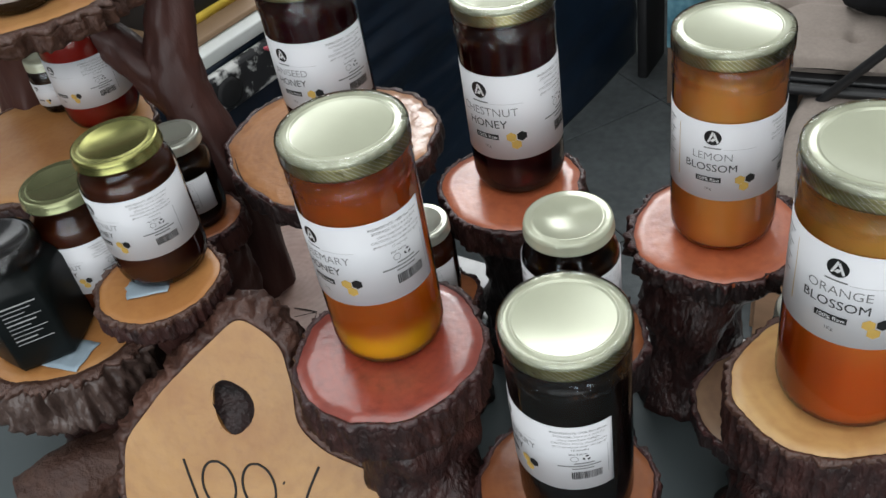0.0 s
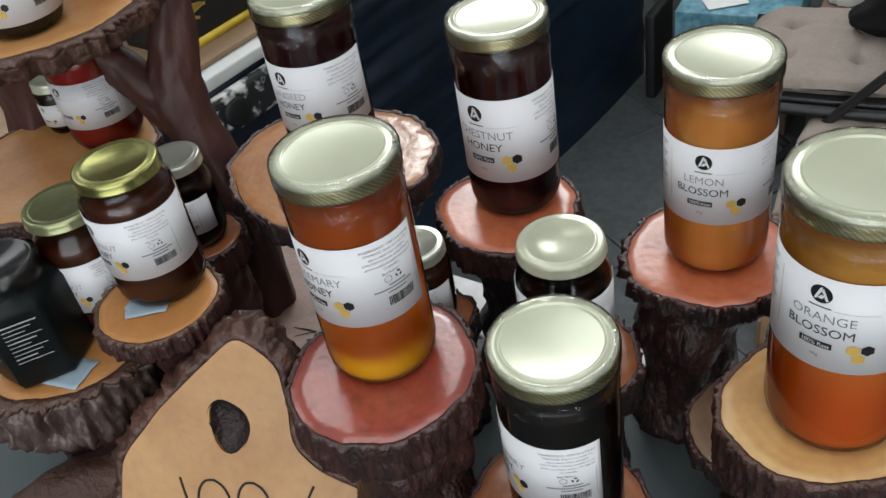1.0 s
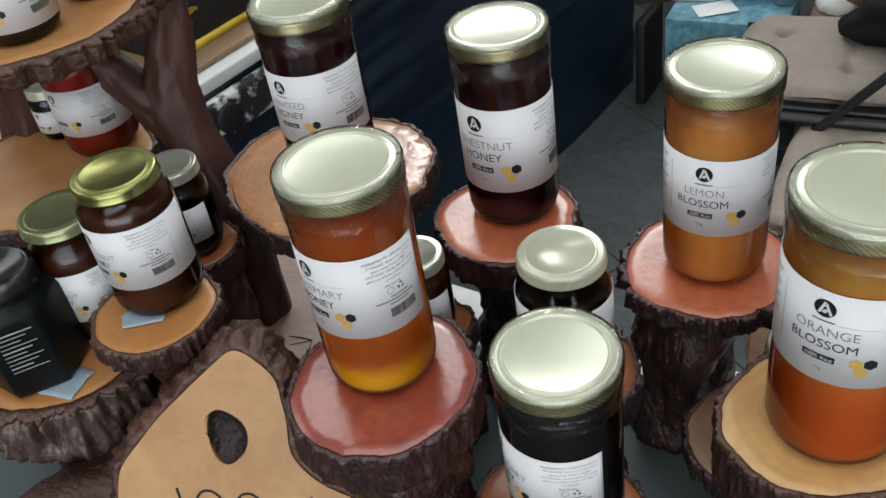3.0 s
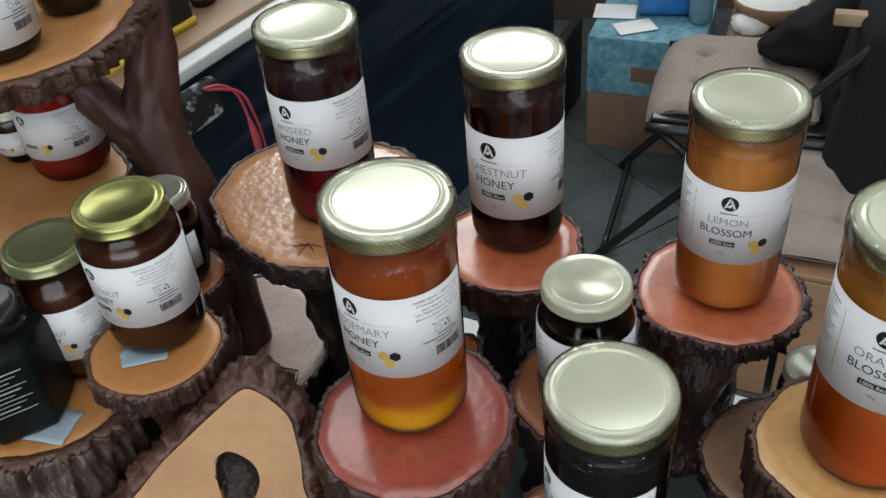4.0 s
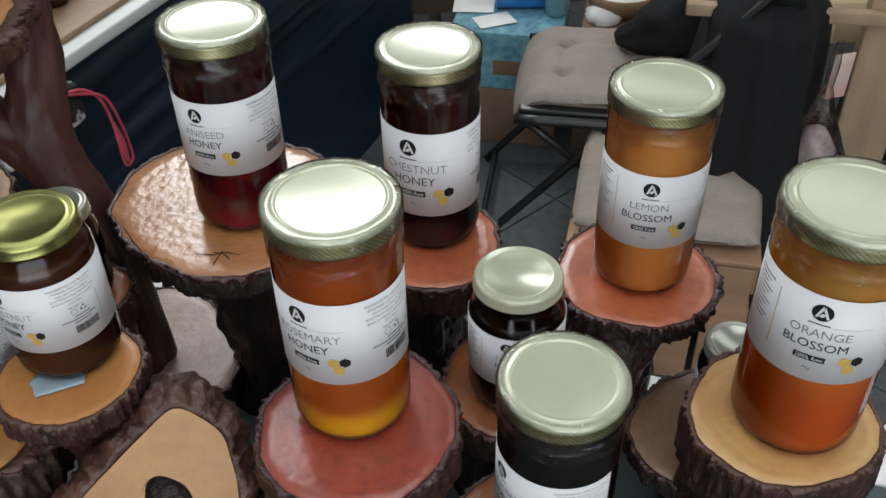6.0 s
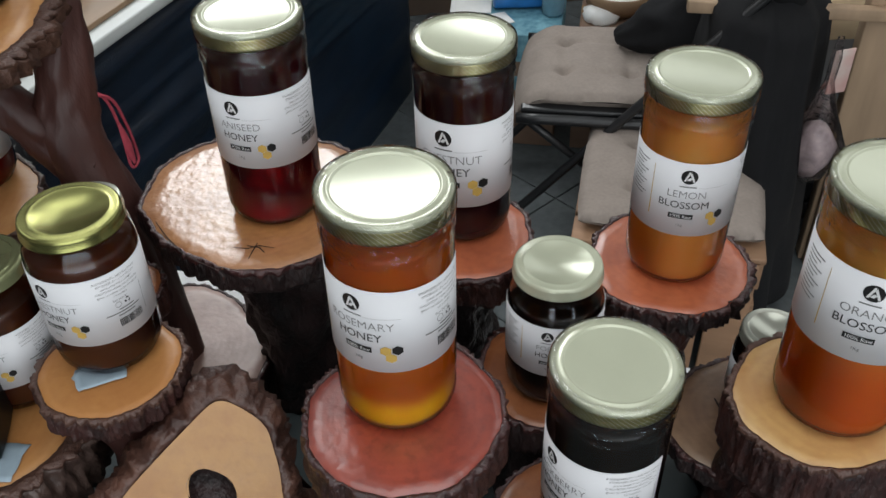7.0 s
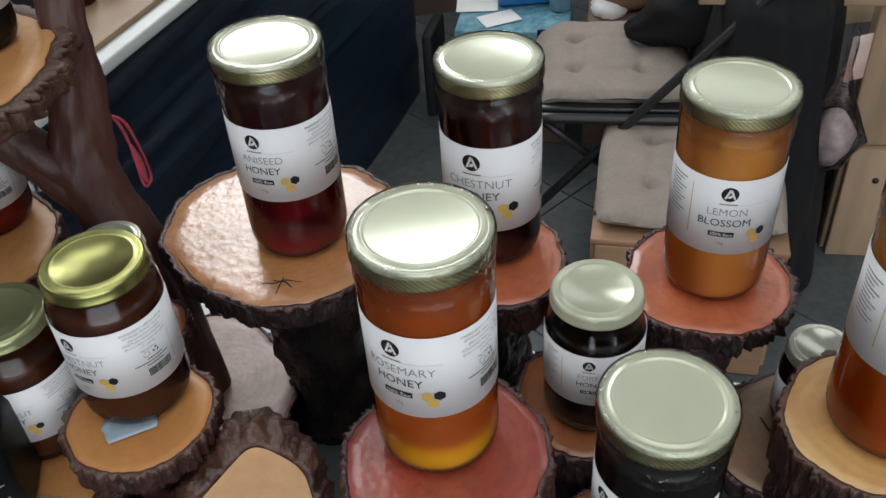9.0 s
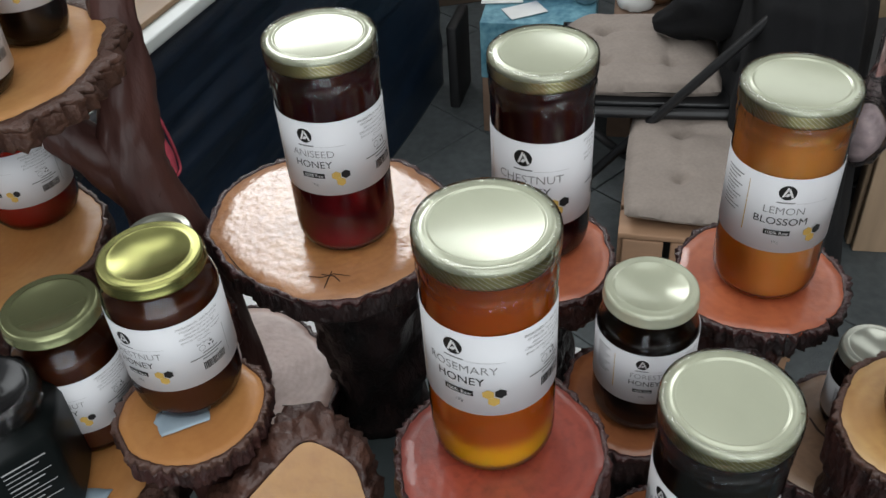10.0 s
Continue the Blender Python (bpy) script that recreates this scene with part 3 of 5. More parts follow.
def film_edge(seed, top):
    """Shrunk film: tight over the lid, puckered below it."""
    def f(a, r, z):
        q = max(0.0, min(1.0, (top - 0.010 - z) / 0.014))
        c, s = math.cos(a), math.sin(a)
        fold = 0.5 - abs(noise.noise(Vector((c * 7, s * 7, z * 110 + seed))) * 2)
        return r + q * (0.0009 * fold + 0.0005 * noise.noise(Vector((c * 24, s * 24, z * 260)))) + 0.0003 * (1 - q) + 0.0002, z + q * 0.0045 * noise.noise(Vector((c * 4 + 4, s * 4, seed)))
    return f


def rough_edge(seed):
    def f(a, r, z):
        return r + 0.0008 * noise.noise(Vector((math.cos(a) * 9, math.sin(a) * 9, z * 160 + seed))) + 0.0004 * noise.noise(Vector((math.cos(a) * 30, math.sin(a) * 30, z * 300))) + 0.0004, z + 0.0030 * noise.noise(Vector((math.cos(a) * 5 + 4, math.sin(a) * 5, seed)))
    return f


def big_jar(at, logo, honey, title, label, mark=0.112, k=1.09, shift=0.0, r=0.0415, h=0.183, seed=0, hatched=True, lid_mat=None, left=-0.105):
    """A tall straight jar of honey: at is the middle of its foot, logo the way its round mark faces, mark the height of that mark, k the size of the print."""
    fill = h - 0.026
    jar = thing("honey_jar", at, label, "honey jar", "jars of honey", rz=logo + 90)
    R = r + 0.001
    prof = [(0, 0.0015), (r * 0.55, 0.0012), (r * 0.76, 0), (r * 0.87, 0.0020), (r * 0.955, 0.0070), (r * 0.992, 0.0135), (r, 0.021), (r, h - 0.031), (r * 0.985, h - 0.024), (r * 0.95, h - 0.018), (r * 0.93, h - 0.014), (r * 0.93, h - 0.003)]
    glass = part("glass", lathe(prof, 72), GLASS, jar, "clear glass body")
    q = r - 0.0012
    side = [(q * 0.7, 0.0028), (q * 0.86, 0.0042), (q * 0.95, 0.0090), (q * 0.99, 0.015), (q, 0.022)]
    crown = [(q, min(fill, h - 0.031)), (q * 0.97, fill + 0.001), (q * 0.6, fill + 0.0005), (0, fill + 0.0005)]
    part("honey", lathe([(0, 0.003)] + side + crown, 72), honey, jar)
    t = h
    lid = part("lid", lathe([(0, t - 0.0014), (R * 0.765, t - 0.0014), (R * 0.785, t - 0.0012), (R * 0.80, t - 0.0004), (R * 0.825, t - 0.0004), (R * 0.842, t - 0.0010), (R * 0.92, t - 0.0008), (R * 0.962, t - 0.0006), (R * 0.985, t - 0.0014), (R * 1.0, t - 0.0032), (R * 1.0, t - 0.0046), (R * 0.985, t - 0.0056), (R * 0.96, t - 0.0060)], 96), lid_mat or LID, jar, "pale gold pressed tin lid")
    part("skirt", lathe([(R * 0.980, t - 0.0053), (R * 0.990, t - 0.0075), (R * 0.985, t - 0.0125), (R * 0.995, t - 0.0140), (R * 0.985, t - 0.0152), (R * 0.955, t - 0.0152)], 96), HATCH if hatched else (lid_mat or LID), lid, "gold skirt with slanting hatched lines" if hatched else "")
    if hatched:
        part("shrink_film", lathe([(R * 0.90, t + 0.0003), (R * 0.965, t + 0.0005), (R * 0.995, t - 0.0006), (R * 1.008, t - 0.0030), (R * 1.006, t - 0.0060), (R * 1.010, t - 0.010), (R * 1.004, t - 0.0155), (R * 0.970, t - 0.0180), (R * 0.972, t - 0.0205), (R * 0.984, t - 0.0235), (R * 0.987, t - 0.0290), (R * 0.989, t - 0.0335)], 160, film_edge(seed, t)), FILM, jar, "clear wrinkled shrink film round the neck")
    label_on(jar, r, mark - 0.0515 * k, mark + 0.011 * k, left * k, 0.080 * k, title, shift, k)
    return jar


def small_jar(at, logo, honey, label, title=None, r=0.0385, h=0.127, lid_r=0.0347, lid_mat=None, low=0.031, high=0.083, seed=0, s_left=-0.06, neck=1.0):
    """A squat jar with rounded shoulders and a screw lid."""
    jar = thing("honey_jar", at, label, "honey jar", "jars of honey", rz=logo + 90)
    n = lid_r * 0.93
    s = h / 0.127 * neck
    prof = [(0, 0.002), (r * 0.6, 0.001), (r * 0.74, 0), (r * 0.88, 0.003), (r * 0.97, 0.010), (r, 0.018), (r, h - 0.041 * s), (r * 0.985, h - 0.033 * s), (r * 0.93, h - 0.026 * s), (n, h - 0.020 * s), (n * 0.985, h - 0.016 * s), (n, h - 0.013 * s), (n * 0.97, h - 0.004)]
    part("glass", lathe(prof, 64), GLASS, jar, "clear glass body with rounded shoulders")
    q = r - 0.0012
    part("honey", lathe([(0, 0.003), (q * 0.7, 0.003), (q * 0.88, 0.006), (q * 0.97, 0.012), (q, 0.02), (q, h - 0.042 * s), (q * 0.98, h - 0.034 * s), (q * 0.93, h - 0.029 * s), (q * 0.6, h - 0.0285 * s), (0, h - 0.0285 * s)], 64), honey, jar)
    t, R = h, lid_r
    part("lid", lathe([(0, t - 0.0018), (R * 0.70, t - 0.0018), (R * 0.75, t - 0.0006), (R * 0.80, t - 0.0006), (R * 0.84, t - 0.0014), (R * 0.92, t - 0.0003), (R * 0.975, t - 0.0012), (R, t - 0.004), (R * 1.0, t - 0.0085), (R * 1.018, t - 0.0096), (R * 1.018, t - 0.0106), (R * 0.96, t - 0.0109)], 80), lid_mat or LID_GOLD, jar)
    label_on(jar, r, low, high, s_left, 0.085 * (high - low) / 0.052, title, k=(high - low) / 0.0625, weight="500g")
    return jar


# ---- the hall ----
CARPET = mat("grey_floor_tile", (0.088, 0.100, 0.104), 0.7, spread=0.3, scale=40, bump=0.0015, bump_scale=220)
FLOOR_JOINT = mat("floor_joint", (0.055, 0.060, 0.062), 0.9)
WALL = mat("hall_wall", (0.46, 0.42, 0.38), 0.8, spread=0.12, scale=3)
CEIL = mat("hall_ceiling", (0.62, 0.62, 0.6), 0.85, spread=0.08, scale=3)
PANEL = bpy.data.materials.new("lamp_panel")
PANEL.use_nodes = True
PANEL.node_tree.nodes["Principled BSDF"].inputs["Emission Color"].default_value = (1, 0.97, 0.93, 1)
PANEL.node_tree.nodes["Principled BSDF"].inputs["Emission Strength"].default_value = 4.0

floor = tagged(part("floor", box_bm(16, 18, 0.1, (0, 3, -0.105)), FLOOR_JOINT), "dark joints under grey floor tiles", "floor", kind="structure")
for nm, size, at in (("wall_north", (16, 0.15, CEILING), (0, 12.07, 0)), ("wall_south", (16, 0.15, CEILING), (0, -6.07, 0)), ("wall_east", (0.15, 18, CEILING), (8.07, 3, 0)), ("wall_west", (0.15, 18, CEILING), (-8.07, 3, 0))):
    tagged(part(nm, box_bm(*size, at), WALL), "plain beige-grey painted hall wall", "wall", kind="structure")
tagged(part("ceiling", box_bm(16, 18, 0.1, (0, 3, CEILING)), CEIL), "plain pale hall ceiling", "ceiling", kind="structure")
for (lx, ly), size, watts in LAMPS:
    lamp = thing("ceiling_light", (lx, ly, CEILING - 0.07), "white ceiling light panel", "ceiling light", "hall lights")
    part("frame", box_bm(size[0] + 0.06, size[1] + 0.06, 0.07, bevel=0.01), WHITE_INK, lamp)

# ---- the stall's table ----
TABLE_CLOTH = mat("grey_table_top", (0.070, 0.088, 0.092), 0.65, spread=0.06, scale=12)
TABLE_LEG = mat("grey_steel", (0.35, 0.35, 0.36), 0.4, metal=0.8)
TOP = 0.95
table = thing("display_table", (-0.145, 0.540, 0), "grey table with white edge under the wooden display", "table", rz=-32.4)
part("tabletop", box_bm(1.3, 0.54, 0.03, (0, -0.04, TOP - 0.03), bevel=0.004), TABLE_CLOTH, table)
part("edge_strip", box_bm(1.3, 0.078, 0.032, (0, 0.270, TOP - 0.031), bevel=0.004), WHITE_INK, table, "white strip along the far edge")
for sx in (-0.6, 0.6):
    for sy in (-0.27, 0.27):
        part("leg", lathe([(0, 0), (0.016, 0), (0.016, TOP - 0.03), (0, TOP - 0.03)], 16), TABLE_LEG, table).location = (sx, sy, 0)

# ---- log slices of the display ----
ros = slab((-0.104, 0.507, 1.168), 0.069, 0.071, 0.042, RED_WOOD, BARK, "red-stained lacquered log slice with dark bark", 1, lump=0.05)
ani = slab((-0.17, 0.785, 1.179), 0.096, 0.112, 0.026, TAN_WOOD, DARK_BARK, "wide glossy orange log slice with dark bark", 2, rz=25, lump=0.07)
che = slab((-0.002, 0.715, 1.15), 0.063, 0.068, 0.034, SALMON_WOOD, BARK, "salmon-coloured lacquered log slice with thin bark", 3, lump=0.05)
lem = slab((0.163, 0.628, 1.144), 0.067, 0.068, 0.022, SALMON_WOOD, DARK_BARK, "salmon-orange log slice with ragged dark bark", 4, lump=0.05, ragged=0.0042)
ora = slab((0.2, 0.45, 1.145), 0.068, 0.064, 0.055, PALE_WOOD, BARK, "thick pale yellow log slice with dark bark", 5, lump=0.05, rim=PALE_RIM)
bla = slab((0.012, 0.45, 1.059), 0.066, 0.066, 0.034, ORANGE_WOOD, BARK, "orange-brown log slice under a dark jar", 6)
sma = slab((0.036, 0.585, 1.084), 0.056, 0.06, 0.040, ORANGE_WOOD, DARK_BARK, "brown log slice under a small dark jar", 7)
lef = slab((-0.302, 0.608, 1.174), 0.051, 0.051, 0.024, YELLOW_WOOD, BARK, "small yellow log slice with reddish bark", 8, lump=0.04, rim=PALE_RIM)
low = slab((0.207, 0.518, 1.046), 0.078, 0.066, 0.022, DULL_WOOD, DARK_BARK, "dull brown log slice with dark drying cracks", 9)
pale = slab((-0.262, 0.8, 0.996), 0.07, 0.1, 0.045, PINK_WOOD, DARK_BARK, "pinkish-grey lacquered log slice lying on the table", 10, rz=8, lump=0.07)
hexs = slab((-0.418, 0.632, 1.115), 0.08, 0.068, 0.060, YELLOW_WOOD, GREY_BARK, "yellow log slice with thick grey-brown bark", 11, ragged=0.007, bark=0.010, rim=PALE_RIM)
reds = slab((-0.467, 0.845, 1.185), 0.104, 0.108, 0.040, YELLOW_WOOD, BARK, "yellow log slice holding a red jar", 12, rim=PALE_RIM)
tops = slab((-0.425, 0.852, 1.35), 0.112, 0.118, 0.022, YELLOW_WOOD, WARM_BARK, "yellow top log slice with warm brown ragged bark", 13, ragged=0.007, bark=0.010, rim=PALE_RIM)
tiny = slab((-0.307, 0.752, 1.129), 0.038, 0.038, 0.030, ORANGE_WOOD, LIMB, "small orange log slice on a limb", 14)

# ---- limbs that carry the slices ----
def limb(points, radii, label, seed=0, m=LIMB, rough=0.35):
    """A stump or limb: a knotty stem on a spreading foot."""
    foot = Vector(points[0])
    th = thing("limb", foot, label, "branch", "limbs of the display")
    part("stem", tube_bm([tuple(Vector(p) - foot) for p in points], radii, 44, rough, seed), m, th)
    r = radii[0]
    part("root_flare", lathe([(r * 0.9, 0.034), (r * 1.02, 0.020), (r * 1.12, 0.008), (r * 1.22, 0.001), (r * 0.5, 0.001)], 60,
         lambda a, q, z: (q * (1 + 0.14 * noise.noise(Vector((math.cos(a) * 2.5, math.sin(a) * 2.5, seed))) + 0.05 * noise.noise(Vector((math.cos(a) * 9, math.sin(a) * 9, seed + z * 60)))), z)), m, th)
    return th


tree = thing("forked_limb", (-0.285, 0.800, TOP), "dark varnished upright tree limb with a fork", "branch", "limbs of the display")
part("stem", tube_bm([(0.002, -0.01, 0), (-0.010, 0.028, 0.165), (-0.037, 0.058, 0.270), (-0.028, 0.078, 0.350), (-0.019, 0.131, 0.442), (-0.017, 0.174, 0.616)], [0.034, 0.029, 0.029, 0.024, 0.019, 0.018], 44, 0.24, 1), LIMB, tree)
part("branch", tube_bm([(-0.030, 0.052, 0.247), (-0.071, 0.063, 0.299), (-0.114, 0.079, 0.338), (-0.150, 0.090, 0.372)], [0.026, 0.021, 0.019, 0.021], 36, 0.26, 2), LIMB, tree)
part("knot", lathe([(0, 0.006), (0.006, 0.005), (0.010, 0.002), (0.012, -0.002)], 18), LIMB, tree, "rounded knot where a twig was cut").matrix_basis = pose(-0.018, 0.020, 0.225, 80, 0, 20)
limb([(-0.152, 0.768, TOP), (-0.150, 0.770, 1.04), (-0.155, 0.776, 1.160)], [0.042, 0.046, 0.070], "dark tapering stump under a slice", 3, DARK_BARK)
limb([(-0.10, 0.510, TOP), (-0.10, 0.510, 1.03), (-0.10, 0.509, 1.132)], [0.05, 0.045, 0.052], "dark stump under a red slice", 4, BARK)
limb([(0.00, 0.72, TOP), (0.00, 0.72, 1.03), (-0.002, 0.716, 1.123)], [0.042, 0.034, 0.045], "dark stump under a salmon slice", 5, DARK_BARK)
limb([(0.145, 0.632, TOP), (0.148, 0.632, 1.04), (0.157, 0.629, 1.127)], [0.042, 0.042, 0.052], "dark varnished stump under a salmon slice", 6, BARK)
limb([(0.20, 0.45, TOP), (0.20, 0.45, 1.02), (0.20, 0.45, 1.095)], [0.060, 0.058, 0.058], "bark-covered stump under a pale slice", 7, BARK)
limb([(0.012, 0.450, TOP), (0.012, 0.450, 1.030)], [0.05, 0.05], "short stump under a dark jar's slice", 8, BARK)
limb([(0.036, 0.588, TOP), (0.036, 0.586, 1.050)], [0.042, 0.042], "short stump under a brown slice", 9, DARK_BARK)
limb([(-0.285, 0.625, TOP), (-0.290, 0.618, 1.05), (-0.298, 0.610, 1.155)], [0.030, 0.026, 0.032], "reddish limb under a small slice", 10)
limb([(-0.42, 0.645, TOP), (-0.42, 0.64, 1.01), (-0.418, 0.635, 1.065)], [0.05, 0.045, 0.055], "dark limb under a thick slice", 11, BARK)
limb([(-0.47, 0.86, TOP), (-0.47, 0.855, 1.06), (-0.467, 0.848, 1.150)], [0.045, 0.038, 0.048], "dark limb under a yellow slice", 12)
limb([(-0.302, 0.752, TOP), (-0.303, 0.752, 1.03), (-0.306, 0.752, 1.102)], [0.031, 0.030, 0.032], "limb under a little slice", 13)
limb([(-0.535, 0.955, TOP), (-0.53, 0.95, 1.16), (-0.505, 0.93, 1.332)], [0.036, 0.032, 0.032], "dark limb behind the red jar", 14)
limb([(0.225, 0.515, TOP), (0.222, 0.515, 1.028)], [0.050, 0.050], "short dark stump under a greyed slice", 16, DARK_BARK)

# ---- jars ----
big_jar((-0.1034, 0.5258, 1.1683), -138.2, AMBER, ("ROSEMARY", "HONEY"), "tall glass jar of amber rosemary honey with gold lid", mark=0.121, seed=1)
big_jar((0.0085, 0.7328, 1.1502), -131.2, DARKRED, ("CHESTNUT", "HONEY"), "tall glass jar of dark chestnut honey with gold lid", mark=0.110, k=1.31, seed=2, left=-0.085)
big_jar((-0.1550, 0.7681, 1.1794), -128.3, RUBY, ("ANISEED", "HONEY"), "tall glass jar of dark red aniseed honey, gold lid", mark=0.119, k=1.07, seed=3)
big_jar((0.1677, 0.6315, 1.1437), -118.7, LEMON, ("LEMON", "BLOSSOM"), "tall glass jar of cloudy orange lemon blossom honey", mark=0.1137, k=1.11, shift=-0.004, seed=4)
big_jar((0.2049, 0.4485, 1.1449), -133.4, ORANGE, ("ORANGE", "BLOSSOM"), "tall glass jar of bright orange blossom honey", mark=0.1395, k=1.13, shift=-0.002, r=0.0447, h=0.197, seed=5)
big_jar((0.0214, 0.4450, 1.0590), -171.8, DARK, ("BLACKBERRY", "HONEY"), "tall glass jar of near-black blackberry honey", mark=0.113, k=1.05, seed=6)
small_jar((0.038, 0.582, 1.084), -120, DARK, "small glass jar of dark forest honey, silver lid", ("FOREST", "HONEY"), lid_mat=LID, low=0.040, high=0.092)
small_jar((-0.2995, 0.6308, 1.174), -136, BROWN, "squat glass jar of brown honey with gold lid", ("CHESTNUT", "HONEY"), lid_mat=LID_GOLD, low=0.036, high=0.094, neck=0.78)
small_jar((-0.3827, 0.6739, 1.115), -112, BROWN, "squat jar of brown honey with greenish gold lid", ("CHESTNUT", "HONEY"), lid_mat=LID_GREEN)
small_jar((-0.3076, 0.7538, 1.129), -150, DARK, "tiny jar of dark honey with silver lid", r=0.029, h=0.097, lid_r=0.027, lid_mat=LID_SILVER, low=0.022, high=0.060)
small_jar((0.213, 0.535, 1.046), -120, DARK, "small jar of dark honey behind a pale slice", r=0.028, h=0.088, lid_r=0.026, lid_mat=LID_SILVER, low=0.018, high=0.055)
small_jar((-0.417, 0.881, 1.185), -125, RED, "wide glass jar of red honey on a slice", r=0.0385, h=0.140, lid_r=0.036, lid_mat=LID, low=0.030, high=0.082)
small_jar((-0.409, 0.801, 1.350), -120, DARK, "dark jar with white label on the top slice", r=0.036, lid_mat=LID_BLACK, low=0.015, high=0.075)
small_jar((-0.3664, 0.880, 1.350), -120, DARK, "narrow dark jar beside another on the top slice", r=0.030, h=0.115, lid_r=0.028, lid_mat=LID_BLACK, low=0.032, high=0.080)
small_jar((-0.475, 0.913, 1.185), -120, DARK, "tiny dark jar with a cream lid behind the red jar", r=0.022, h=0.062, lid_r=0.021, lid_mat=LID, low=0.012, high=0.038)

small_jar((-0.0832, 0.6437, 1.088), -150, BROWN, "small jar of brown honey behind the amber jar", r=0.028, h=0.088, lid_r=0.026, lid_mat=LID_SILVER, low=0.018, high=0.055)
slab((-0.080, 0.644, 1.088), 0.036, 0.038, 0.030, ORANGE_WOOD, DARK_BARK, "small brown log slice under a little jar", 15)
limb([(-0.080, 0.648, TOP), (-0.080, 0.646, 1.061)], [0.032, 0.032], "short stump under a little slice", 15, DARK_BARK)


log = thing("log_piece", (-0.43, 0.57, TOP), "smooth brown log piece lying on the table", "log")
part("wood", tube_bm([(-0.050, -0.030, 0.030), (0.0, 0.0, 0.032), (0.055, 0.030, 0.031)], [0.030, 0.032, 0.031], 36, 0.12, 8), WARM_BARK, log)

# ---- the leaning board with handwriting ----
FACE = cut_wood("oiled_yellow_board", (0.40, 0.195, 0.048), (0.44, 0.225, 0.062), (0.25, 0.09, 0.03), coat=0.3, coat_rough=0.3, gap=0.02, streak=0.35, blotch=(0.30, 0.12, 0.035))
PEN = mat("black_pen", (0.01, 0.009, 0.008), 0.6)


def smooth_pick(table, v):
    """A smooth curve through pairs (v, width)."""
    for (v0, w0), (v1, w1) in zip(table, table[1:]):
        if v0 <= v <= v1:
            q = (v - v0) / (v1 - v0)
            q = q * q * (3 - 2 * q) * 0.5 + q * 0.5
            return w0 + (w1 - w0) * q
    return table[-1][1] if v > table[-1][0] else table[0][1]


